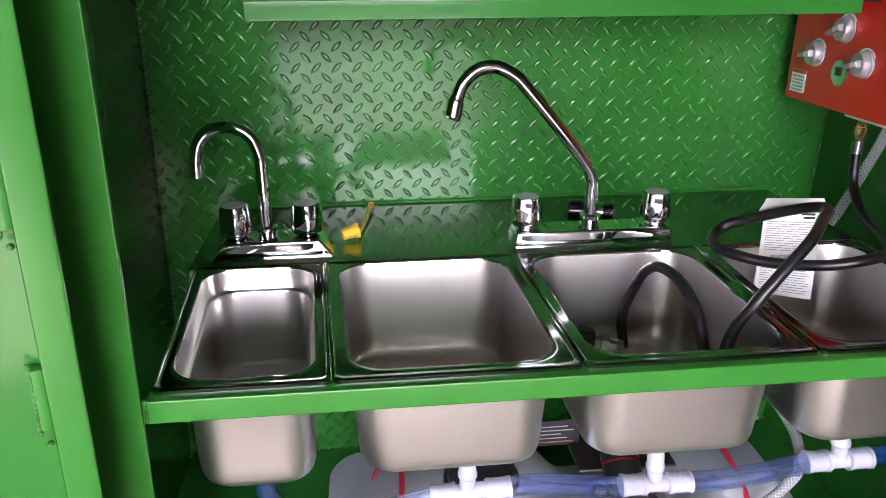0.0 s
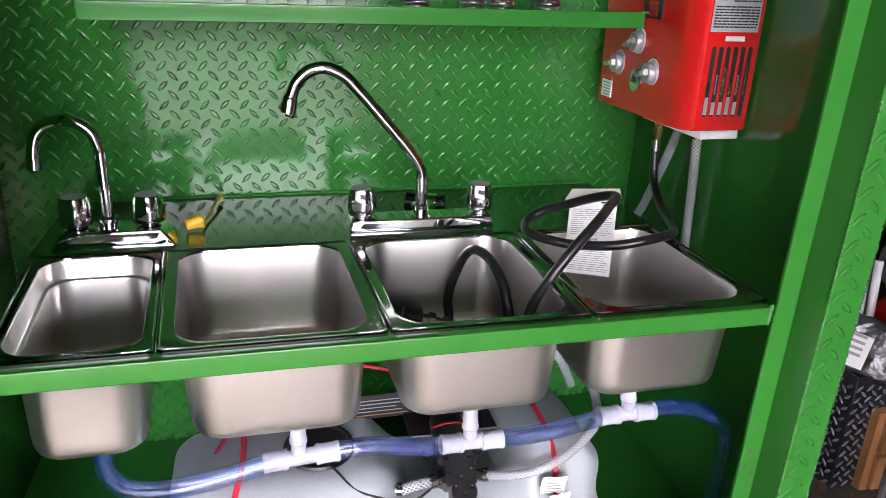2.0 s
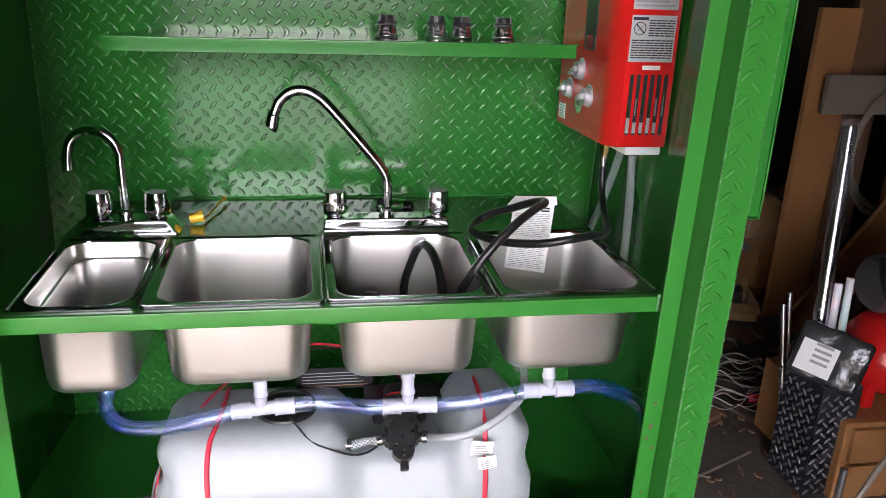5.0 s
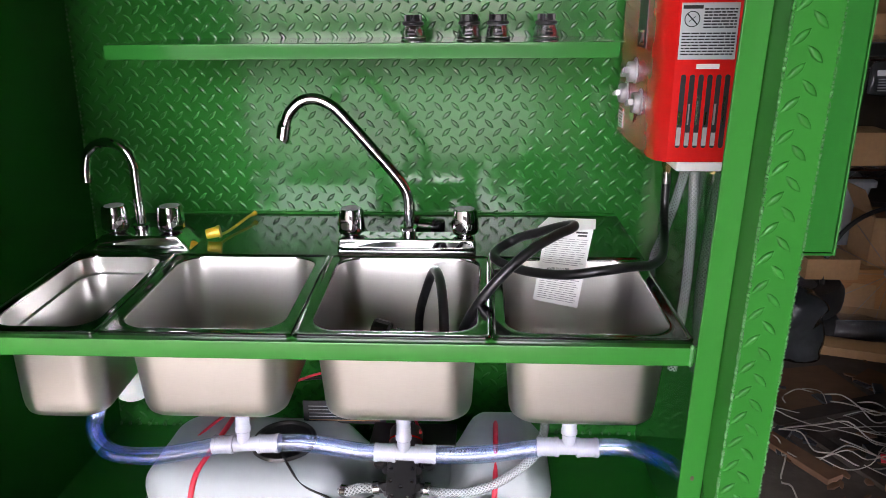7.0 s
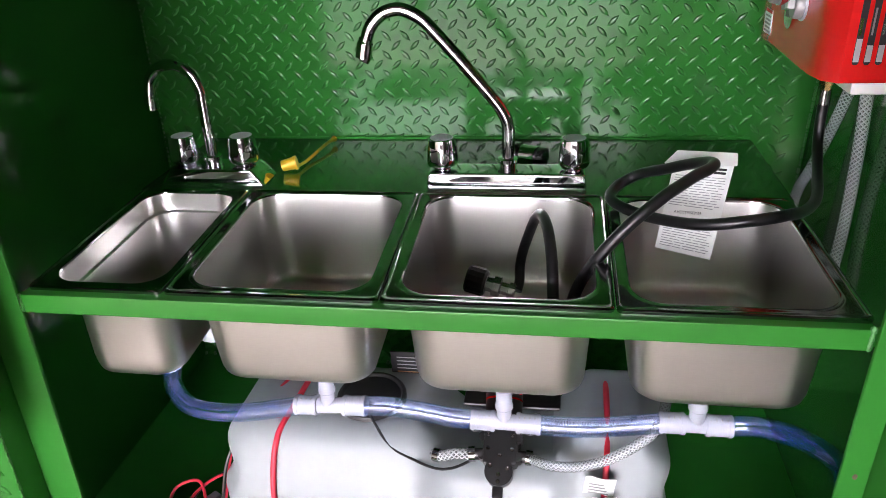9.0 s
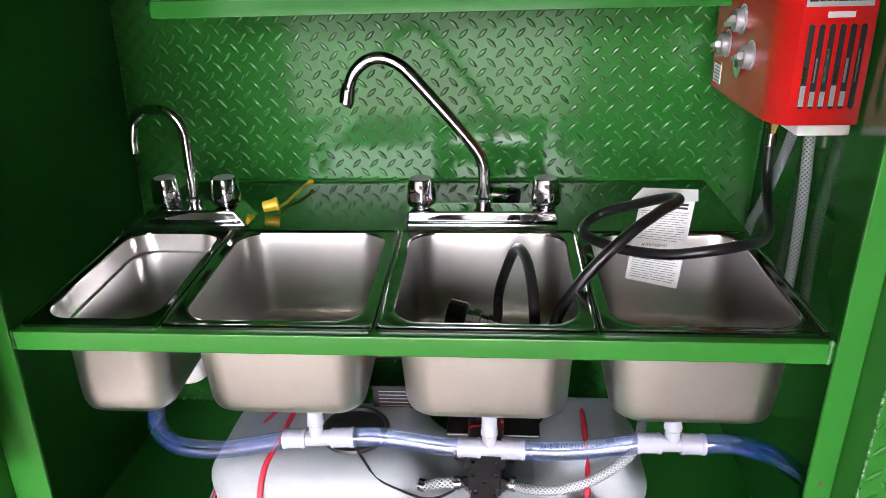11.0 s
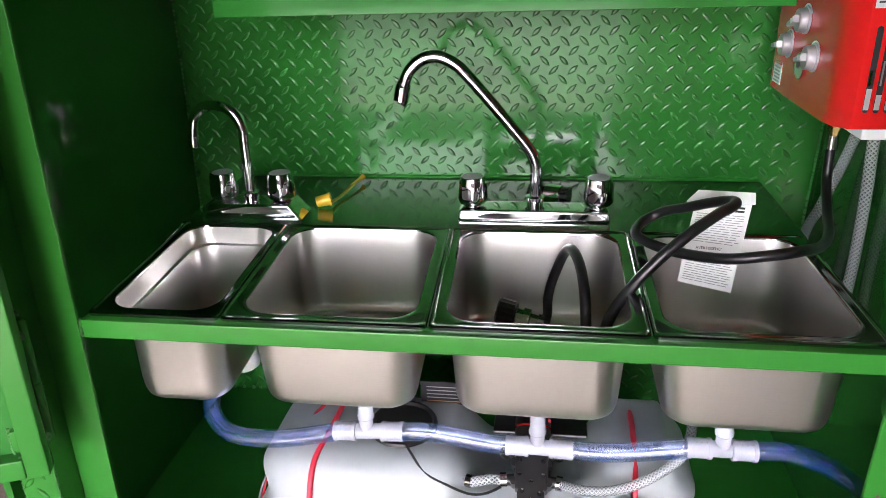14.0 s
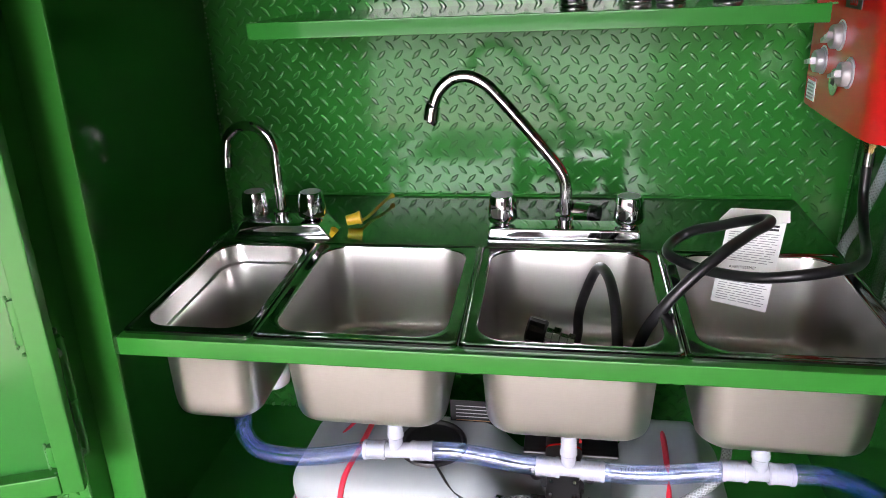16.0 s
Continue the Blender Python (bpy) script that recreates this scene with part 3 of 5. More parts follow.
# ---------------------------------------------------------------- water heater
heater = thing("water_heater", "red enamelled tankless gas water heater hung on the side wall", "water heater")
HX0, HX1, HY0, HY1, HZ0, HZ1 = 0.988, 1.104, 0.262, 0.582, 1.084, 1.52
hb = [Vector((HX1, HY0, 0)), Vector((HX1, HY1, 0)), Vector((HX0 + 0.004, HY1, 0)), Vector((HX0, HY1 - 0.006, 0)), Vector((HX0, HY0 + 0.05, 0)), Vector((HX0 + 0.006, HY0 + 0.016, 0)), Vector((HX0 + 0.022, HY0, 0))]
hl = []
for z, s in ((HZ0, 0.985), (HZ0 + 0.004, 1.0), (HZ1 - 0.004, 1.0), (HZ1, 0.985)):
    c = Vector(((HX0 + HX1) / 2, (HY0 + HY1) / 2, 0))
    hl.append([c + (p - c) * s + Vector((0, 0, z)) for p in hb])
part("casing", loft(hl, True, True), RED, heater, "red enamelled casing")
part("base_tray", box(1.028, 1.100, HY0 + 0.006, HY0 + 0.2, 1.068, 1.0835, 0.003), WHITE, heater, "white plastic base")


def side_plate(x0, x1, z0, z1, mt, name, y=HY0, d=0.0012, label="", parent=None):
    return part(name, box(x0, x1, y - d, y + 0.001, z0, z1, 0.0), mt, parent or heater, label)


for k in range(6):
    x = 1.0205 + k * 0.0132
    slot = loft([[Vector((p.x, HY0 - 0.0008 + dy, p.y)) for p in rrect(x, x + 0.0078, 1.107, 1.219, 0.0038, 0, 5)] for dy in (0, 0.0004)], True, True)
    sl = part("vent_slot", slot, DARKINK, heater, "dark vent slot")
    if k != 5:
        part("inner_bracket", box(x + 0.0006, x + 0.0072, HY0 - 0.0014, HY0 - 0.001, 1.111, 1.131 + 0.008 * (k in (0, 3)), 0.0), GREY, sl, "pale part seen through the slot")
    part("inner_pipe", box(x + 0.001 + 0.001 * (k % 2), x + 0.0042, HY0 - 0.0013, HY0 - 0.001, 1.143, 1.163 + 0.012 * (k % 3), 0.0), (BRASS, DULL, NICKEL)[k % 3], sl)
warn = side_plate(1.013, 1.097, 1.241, 1.322, SILVER, "warning_label", label="silver warning label with fine print")
r0 = random.Random(4)
for k in range(16):
    z = 1.313 - k * 0.0043
    if k == 7:
        continue
    x = 1.046 if k < 7 else 1.016
    while x < 1.092:
        w = r0.uniform(0.004, 0.013)
        side_plate(x, min(x + w, 1.094), z - 0.0011, z + 0.0011, DARKINK, "print_bar", d=0.0018, parent=warn)
        x += w + 0.0014
arc = [(1.029 + 0.0108 * math.cos(radians(q * 20)), HY0 - 0.0016, 1.299 + 0.0108 * math.sin(radians(q * 20))) for q in range(19)]
part("no_sign", tube(arc, 0.0007, 6, 2), DARKINK, warn)
part("sign_match", tube([(1.0245, HY0 - 0.0015, 1.2955), (1.0335, HY0 - 0.0015, 1.3025)], 0.0006, 6, 2), DARKINK, warn)
side_plate(1.0148, 1.0435, 1.3135, 1.3185, DARKINK, "danger_bar", d=0.0018, parent=warn)
bm = box(-0.011, 0.011, -0.001, 0.0, -0.0009, 0.0009)
bmesh.ops.transform(bm, matrix=Matrix.Translation((1.029, HY0 - 0.0013, 1.299)) @ Matrix.Rotation(radians(45), 4, "Y"), verts=bm.verts)
part("no_stroke", bm, DARKINK, warn)
top_lab = side_plate(1.013, 1.097, 1.332, 1.44, SILVER, "rating_label", label="silver label with fine print")
for k in range(14):
    side_plate(1.018, 1.092 - 0.02 * r0.random(), 1.337 + k * 0.007, 1.34 + k * 0.007, INK, "print_bar", d=0.0018, parent=top_lab)
side_plate(1.042, 1.076, 1.227, 1.2345, WHITE, "small_label", label="small white strip label")


def front_plate(y0, y1, z0, z1, mt, name, label="", d=0.0014, parent=None):
    return part(name, box(HX0 - d, HX0 + 0.001, y0, y1, z0, z1, 0.0), mt, parent or heater, label)


front_plate(0.368, 0.432, 1.252, 1.40, BLACK, "display_window", "black display window")
front_plate(0.385, 0.415, 1.256, 1.28, RED, "flame_mark", d=0.0017)
for k in range(4):
    front_plate(0.388 + k * 0.007, 0.3915 + k * 0.007, 1.259, 1.277, BLACK, "flame_bar", d=0.002)
sticker = front_plate(0.522, 0.563, 1.097, 1.134, WHITE, "sticker", "small white sticker with a red head")
front_plate(0.522, 0.563, 1.129, 1.134, RED, "sticker_head", d=0.0018, parent=sticker)
for k in range(5):
    front_plate(0.526, 0.559 - 0.004 * (k % 2), 1.1 + k * 0.0056, 1.1025 + k * 0.0056, INK, "print_bar", d=0.002, parent=sticker)


def dial(y, z, turn):
    m = Matrix.Translation((HX0 - 0.0005, y, z)) @ Matrix.Rotation(radians(-90), 4, "Y") @ Matrix.Scale(0.88, 4)
    bm = bmesh.new()
    arc = [[], []]
    for q in range(17):
        a = radians(-60 + 200 * q / 16)
        for r_, lst in ((0.0245, arc[0]), (0.0275, arc[1])):
            lst.append((r_ * math.cos(a), r_ * math.sin(a)))
    for lv in (0.0004, 0.0014):
        vs = [[bm.verts.new(m @ Vector((u, v, lv))) for u, v in lst] for lst in arc]
        for q in range(16):
            bm.faces.new((vs[0][q], vs[0][q + 1], vs[1][q + 1], vs[1][q]))
    part("dial_arc", bm, WHITE, heater, "white printed dial arc")
    part("collar", lathe([(0.0, 0), (0.0235, 0), (0.0235, 0.003), (0.0, 0.003)], 28, m), SILVER, heater, "silver ring round the knob")
    k = part("knob", lathe([(0.0, 0.003), (0.0205, 0.003), (0.021, 0.005), (0.0195, 0.015), (0.018, 0.0165), (0.0, 0.0165)], 28, m), KNOB, heater, "silver grey control knob")
    bm = loft([[Vector((u, v, h)) for u, v in ((-0.012, -0.006), (-0.012, 0.006), (0.028, 0.0035), (0.028, -0.0035))] for h in (0.012, 0.024)] + [[Vector((u, v, 0.0255)) for u, v in ((-0.011, -0.005), (-0.011, 0.005), (0.026, 0.0025), (0.026, -0.0025))]], True, True)
    bmesh.ops.transform(bm, matrix=m @ Matrix.Rotation(radians(turn), 4, "Z"), verts=bm.verts)
    part("grip", bm, KNOB, k)
    bm = box(-0.011, 0.004, -0.004, 0.004, 0.0256, 0.0262)
    bmesh.ops.transform(bm, matrix=m @ Matrix.Rotation(radians(turn), 4, "Z"), verts=bm.verts)
    part("pointer", bm, WHITE, k)


dial(0.434, 1.210, 110)
dial(0.500, 1.166, 100)
dial(0.376, 1.163, 104)
part("round_badge", lathe([(0.0, 0), (0.0205, 0), (0.0205, 0.002), (0.019, 0.003), (0.0, 0.003)], 22, Matrix.Translation((HX0 - 0.0005, 0.432, 1.143)) @ Matrix.Rotation(radians(-90), 4, "Y")), CHROME, heater, "mirror-bright round thermometer badge")
front_plate(0.424, 0.441, 1.139, 1.152, BLACK, "digit_window", d=0.004)
part("gas_fitting", lathe([(0.0, -0.006), (0.0078, -0.006), (0.0078, 0.004), (0.0105, 0.005), (0.0105, 0.019), (0.0078, 0.02), (0.0078, 0.034), (0.0, 0.06)], 6, Matrix.Translation((1.064, 0.462, 1.03))), BRASS, heater, "brass gas fitting")

# ---------------------------------------------------------------- hoses at the wall
def hose(name, pts, r, mt, label, n=12, ferrules=()):
    ob = thing(name, label, "hose")
    part("tube", tube(pts, r, n), mt, ob)
    for p, q in ferrules:
        part("ferrule", tube([p, q], r * 1.25, 12, 2), BRIGHT, ob, "crimped metal ferrule")
    return ob


RH = 0.0078
gas = hose("gas_hose", [(1.064, 0.462, 1.024), (1.064, 0.46, 0.99), (1.062, 0.448, 0.95), (1.054, 0.40, 0.914), (1.035, 0.33, 0.905), (1.0, 0.258, 0.914), (0.95, 0.19, 0.934), (0.90, 0.172, 0.933), (0.85, 0.185, 0.922),
                        (0.80, 0.222, 0.913), (0.762, 0.245, 0.916), (0.742, 0.278, 0.918), (0.75, 0.312, 0.921), (0.77, 0.330, 0.928), (0.79, 0.324, 0.940), (0.815, 0.302, 0.954), (0.842, 0.276, 0.971), (0.862, 0.252, 0.983), (0.868, 0.232, 0.988),
                        (0.859, 0.213, 0.988), (0.84, 0.192, 0.987), (0.82, 0.168, 0.984), (0.80, 0.147, 0.979), (0.78, 0.134, 0.967), (0.76, 0.126, 0.951), (0.74, 0.121, 0.930), (0.72, 0.120, 0.903), (0.70, 0.124, 0.866), (0.688, 0.120, 0.83), (0.679, 0.108, 0.785),
                        (0.672, 0.100, 0.764), (0.668, 0.115, 0.79), (0.665, 0.134, 0.84), (0.662, 0.160, 0.88), (0.655, 0.205, 0.902), (0.645, 0.250, 0.903), (0.636, 0.277, 0.885), (0.626, 0.288, 0.855), (0.616, 0.293, 0.82), (0.612, 0.29, 0.795), (0.612, 0.28, 0.777), (0.609, 0.268, 0.766)],
           RH, RUBBER, "black rubber gas hose looped over the sinks", 16, [((1.064, 0.462, 1.026), (1.064, 0.461, 1.004))])
reg = thing("regulator", "black ribbed gas connector on a metal valve, lying in the sink", "connector")
mr = Matrix.Translation((0.552, 0.272, 0.778)) @ Matrix.Rotation(radians(102), 4, "Y") @ Matrix.Rotation(radians(8), 4, "X")
bm = lathe([(0.0, -0.022), (0.019, -0.022), (0.0215, -0.019), (0.0215, 0.006), (0.018, 0.01), (0.0, 0.01)], 32, mr)
inv = mr.inverted()
for v in bm.verts:
    q = inv @ v.co
    if abs(q.z + 0.006) < 0.02:
        k = 1 + 0.025 * math.cos(16 * math.atan2(q.y, q.x))
        v.co = mr @ Vector((q.x * k, q.y * k, q.z))
part("hand_nut", bm, BLACK, reg)
part("valve", lathe([(0.0, 0.01), (0.012, 0.01), (0.012, 0.02), (0.0165, 0.021), (0.0165, 0.032), (0.010, 0.034), (0.010, 0.045), (0.013, 0.046), (0.013, 0.056), (0.0, 0.057)], 8, mr), NICKEL, reg, "bright metal valve body")

hose("braided_hose", [(1.083, 0.358, 1.07), (1.085, 0.359, 1.03), (1.088, 0.356, 0.95), (1.087, 0.35, 0.83), (1.075, 0.34, 0.68)], 0.0088, BRAID, "clear braided water hose hanging from the heater", 14, [((1.083, 0.358, 1.07), (1.084, 0.358, 1.05))])
hose("braided_hose", [(1.09, 0.42, 1.075), (1.09, 0.44, 1.03), (1.085, 0.462, 0.97), (1.074, 0.49, 0.89), (1.064, 0.51, 0.83), (1.06, 0.52, 0.7)], 0.0088, BRAID, "clear braided water hose running behind the worktop", 14)

# paper tag
tag = thing("instruction_tag", "white printed paper tag hung over the black hose", "paper tag")
TL, TR_, BL, BR_ = Vector((0.835, 0.327, 0.974)), Vector((0.913, 0.307, 0.977)), Vector((0.810, 0.281, 0.841)), Vector((0.881, 0.245, 0.841))


def on_tag(u, v, lift=0.0):
    p = TL.lerp(TR_, u).lerp(BL.lerp(BR_, u), v)
    n = (TR_ - TL).cross(BL - TL).normalized()
    n = n if n.y < 0 else -n
    return p + n * (lift + 0.004 * math.sin(math.pi * v) * (1 - 0.5 * u))


def tag_patch(u0, u1, v0, v1, lift, thick, nu, nv):
    bm = bmesh.new()
    g = [[[bm.verts.new(on_tag(u0 + (u1 - u0) * i / nu, v0 + (v1 - v0) * j / nv, lift + s)) for i in range(nu + 1)] for j in range(nv + 1)] for s in (0, thick)]
    for s in (0, 1):
        for j in range(nv):
            for i in range(nu):
                bm.faces.new((g[s][j][i], g[s][j][i + 1], g[s][j + 1][i + 1], g[s][j + 1][i]))
    ring = [(0, i) for i in range(nu)] + [(j, nu) for j in range(nv)] + [(nv, nu - i) for i in range(nu)] + [(nv - j, 0) for j in range(nv)]
    for (a, b), (c, d) in zip(ring, ring[1:] + ring[:1]):
        bm.faces.new((g[0][a][b], g[0][c][d], g[1][c][d], g[1][a][b]))
    return bm


sheet = part("sheet", tag_patch(0, 1, 0, 1, 0, 0.0005, 6, 14), PAPER, tag)
fold = bmesh.new()
fold_pts = [TL, TR_, TR_.lerp(BR_, 0.09) + Vector((0, -0.012, 0.0)), TL.lerp(BL, 0.17) + Vector((-0.012, -0.014, 0.0)), TL.lerp(BL, 0.1) + Vector((-0.016, -0.01, 0))]
top_f = [fold.verts.new(p + Vector((0, -0.003, 0.001))) for p in fold_pts]
bot_f = [fold.verts.new(p + Vector((0, -0.0035, 0.0015))) for p in fold_pts]
fold.faces.new(top_f)
fold.faces.new(bot_f[::-1])
for k in range(5):
    fold.faces.new((top_f[k], top_f[(k + 1) % 5], bot_f[(k + 1) % 5], bot_f[k]))
part("folded_corner", fold, PAPER, tag)
rt = random.Random(9)
for j in range(30):
    v = 0.24 + j * 0.0245
    if 0.555 < v < 0.635:
        continue
    u = 0.07
    while u < 0.86:
        w = rt.uniform(0.1, 0.34)
        part("print_bar", tag_patch(u, min(u + w, 0.93), v, v + 0.0075, 0.0006, 0.0002, 2, 1), INK, sheet)
        u += w + 0.03
for k in range(2):
    part("logo_bar", tag_patch(0.66 + 0.04 * k, 0.9, 0.15 + 0.035 * k, 0.172 + 0.035 * k, 0.0006, 0.0003, 2, 1), DARKINK, sheet)
# the heading that can be read on the tag
fc = bpy.data.curves.new("heading", "FONT")
fc.body, fc.size, fc.extrude, fc.align_x, fc.align_y = "AVERTISSEMENT", 0.006, 0.0002, "CENTER", "CENTER"
txt = new("heading", fc)
dg = bpy.context.evaluated_depsgraph_get()
tme = bpy.data.meshes.new_from_object(txt.evaluated_get(dg))
bpy.data.objects.remove(txt)
ex = (TR_ - TL).normalized()
ez = ex.cross((TL - BL)).normalized()
ey = ez.cross(ex)
mt_ = Matrix((ex, ey, ez)).transposed().to_4x4()
mt_.translation = on_tag(0.47, 0.6, 0.0016)
tme.transform(mt_)
tme.materials.clear()
tme.materials.append(DARKINK)
head = new("heading", tme)
head.parent = sheet

# ---------------------------------------------------------------- drain line under the sinks
drain = thing("drain_line", "clear vinyl drain tubing with white push-on tees under the sinks", "drain pipe")
RT = 0.0138


def vinyl(pts):
    t = part("tubing", tube(pts, RT, 16), VINYL, drain, "clear blue-tinted vinyl tubing")
    bore = tube(pts, RT * 0.74, 14)
    b = part("bore", bore, VINYL_IN, t)
    b.data.flip_normals()
    return t


def tee(x0, x1, z, y, cx, slope=0.0):
    body = part("tee", tube([(x0 + 0.012, y, z - slope), (x1 - 0.012, y, z + slope)], 0.0118, 14, 2), FITTING, drain, "translucent white nylon tee")
    for a, b in ((x0, x0 + 0.034), (x1 - 0.034, x1)):
        part("collar", tube([(a, y, z - slope + 2 * slope * (a - x0) / (x1 - x0)), (b, y, z - slope + 2 * slope * (b - x0) / (x1 - x0))], 0.0146, 16, 2), FITTING, body, "ribbed collar with dark print")
        for q in (0.1, 0.9):
            c = a + (b - a) * q
            part("ridge", tube([(c - 0.0022, y, z - slope + 2 * slope * (c - x0) / (x1 - x0)), (c + 0.0022, y, z - slope + 2 * slope * (c - x0) / (x1 - x0))], 0.0156, 16, 2), FITTING, body)
        for q in range(4):
            m = Matrix.Translation(((a + b) / 2 - 0.012 + q * 0.007, y - 0.006, z + 0.0136))
            bm = box(-0.0008, 0.0008, -0.0022, 0.0022, -0.0005, 0.0006)
            bmesh.ops.transform(bm, matrix=m, verts=bm.verts)
            part("print_bar", bm, INK, body)
    part("branch", lathe([(0.0, 0), (0.0108, 0), (0.0108, 0.022), (0.0128, 0.024), (0.0128, 0.03), (0.0115, 0.032), (0.0115, 0.052), (0.0128, 0.054), (0.0128, 0.066), (0.0115, 0.072), (0.0, 0.072)], 16, Matrix.Translation((cx, y, z)) @ Matrix.Rotation(radians(-6), 4, "X")), FITTING, body)


tee(0.300, 0.406, 0.667, 0.090, 0.349, 0.003)
tee(0.556, 0.653, 0.655, 0.093, 0.602, -0.001)
tee(0.808, 0.902, 0.676, 0.088, 0.857, 0.0)
vinyl([(0.108, 0.155, 0.728), (0.094, 0.148, 0.705), (0.086, 0.135, 0.678), (0.092, 0.12, 0.655), (0.118, 0.105, 0.638), (0.16, 0.096, 0.636), (0.22, 0.091, 0.643), (0.31, 0.09, 0.664)])
vinyl([(0.396, 0.09, 0.670), (0.44, 0.091, 0.671), (0.49, 0.092, 0.664), (0.53, 0.093, 0.657), (0.566, 0.093, 0.655)])
printed = vinyl([(0.643, 0.093, 0.654), (0.69, 0.092, 0.654), (0.74, 0.09, 0.660), (0.78, 0.089, 0.668), (0.818, 0.088, 0.675)])
vinyl([(0.892, 0.088, 0.676), (0.93, 0.086, 0.680), (0.965, 0.083, 0.675), (1.0, 0.086, 0.658), (1.03, 0.094, 0.633), (1.055, 0.104, 0.603), (1.067, 0.11, 0.56), (1.07, 0.12, 0.45), (1.07, 0.14, 0.38)])
part("elbow", tube([(0.113, 0.168, 0.752), (0.112, 0.164, 0.737), (0.108, 0.156, 0.727)], 0.0145, 14, 3), FITTING, drain)
tcur = bpy.data.curves.new("print", "FONT")
tcur.body, tcur.size, tcur.extrude, tcur.align_x, tcur.align_y = "3/4 I.D X 1 O.D VINYL TUBING", 0.0072, 0.0001, "CENTER", "CENTER"
tob = new("print", tcur)
dg = bpy.context.evaluated_depsgraph_get()
pm = bpy.data.meshes.new_from_object(tob.evaluated_get(dg))
bpy.data.objects.remove(tob)
pm.transform(Matrix.Translation((0.722, 0.0845, 0.6695)) @ Matrix.Rotation(radians(-4), 4, "Y") @ Matrix.Rotation(radians(235), 4, "X"))
pm.materials.clear()
pm.materials.append(DARKINK)
pob = new("print", pm)
pob.parent = printed

valve = thing("trap_cup", "white plastic cup fitting behind the narrow sink", "fitting")
part("cup", lathe([(0.0, 0), (0.022, 0), (0.03, 0.006), (0.032, 0.016), (0.032, 0.075), (0.024, 0.083), (0.024, 0.1), (0.0, 0.1)], 24, Matrix.Translation((0.03, 0.37, 0.584))), WHITE, valve)
part("spigot", tube([(0.03, 0.37, 0.68), (0.034, 0.368, 0.76), (0.045, 0.368, 0.80), (0.05, 0.38, 0.86)], 0.009, 10), WHITE, valve)

# ---------------------------------------------------------------- water tank and pump
tank = thing("water_tank", "milky white polyethylene sprayer tank on the cabinet floor", "tank")


def smoothstep(a, b, x):
    t = min(1, max(0, (x - a) / (b - a)))
    return t * t * (3 - 2 * t)


def tank_shape(p):
    """Body of the tank: a rounded block with a saddle for the pump and a scalloped flank."""
    x, y, z = p
    top = max(0.0, (z - 0.47) / 0.12)
    saddle = smoothstep(0.46, 0.53, x) * (1 - smoothstep(0.665, 0.71, x))
    z -= saddle * top * 0.055 * (0.5 + 0.5 * smoothstep(0.02, 0.16, y))
    z += 0.02 * top * smoothstep(0.69, 0.73, x) * (1 - smoothstep(0.80, 0.835, x))
    y += 0.03 * smoothstep(0.5, 0.58, z) * (1 - smoothstep(0.1, 0.3, y)) + 0.022 * saddle * (1 - smoothstep(0.08, 0.2, y)) * smoothstep(0.44, 0.52, z)
    # scallops at the two ends
    e = 0.5 + 0.5 * math.cos((z - 0.525) / 0.05 * math.pi)
    if x > 0.78:
        x -= 0.012 * e * smoothstep(0.78, 0.83, x) * smoothstep(0.46, 0.5, z)
    if x < 0.21:
        x += 0.015 * e * (1 - smoothstep(0.165, 0.21, x)) * smoothstep(0.5, 0.53, z)
    return Vector((x, y, z))


def rounded_block(x0, x1, y0, y1, z0, z1, r, nx, ny, nz, shape):
    bm = bmesh.new()
    cache = {}

    def vert(i, j, k):
        if (i, j, k) not in cache:
            p = Vector((x0 + (x1 - x0) * i / nx, y0 + (y1 - y0) * j / ny, z0 + (z1 - z0) * k / nz))
            q = Vector((min(max(p.x, x0 + r), x1 - r), min(max(p.y, y0 + r), y1 - r), min(max(p.z, z0 + r), z1 - r)))
            d = p - q
            if d.length > 1e-6:
                p = q + d.normalized() * r
            cache[(i, j, k)] = bm.verts.new(shape(p))
        return cache[(i, j, k)]

    for i in range(nx):
        for j in range(ny):
            for k in (0, nz):
                bm.faces.new([vert(i, j, k), vert(i + 1, j, k), vert(i + 1, j + 1, k), vert(i, j + 1, k)])
    for i in range(nx):
        for k in range(nz):
            for j in (0, ny):
                bm.faces.new([vert(i, j, k), vert(i + 1, j, k), vert(i + 1, j, k + 1), vert(i, j, k + 1)])
    for j in range(ny):
        for k in range(nz):
            for i in (0, nx):
                bm.faces.new([vert(i, j, k), vert(i, j + 1, k), vert(i, j + 1, k + 1), vert(i, j, k + 1)])
    return bm


part("body", rounded_block(0.155, 0.842, 0.062, 0.305, 0.362, 0.604, 0.05, 72, 30, 30, tank_shape), TANK, tank)
lid_m = Matrix.Translation((0.383, 0.19, 0.597)) @ Matrix.Rotation(radians(4), 4, "X")
lid = part("lid", lathe([(0.0, 0.012), (0.03, 0.013), (0.047, 0.012), (0.05, 0.016), (0.054, 0.016), (0.056, 0.013), (0.056, 0.0), (0.05, -0.002)], 36, lid_m), BLACK, tank, "black screw lid")
part("neck", lathe([(0.05, -0.02), (0.05, 0.001), (0.048, 0.001)], 30, lid_m), TANK, tank)


def banner(x0, x1, z0, z1, y, mt, name, parent, label="", d=0.002, tilt=0.0):
    return part(name, box(x0, x1, y - d, y, z0, z1, 0.0), mt, parent, label)


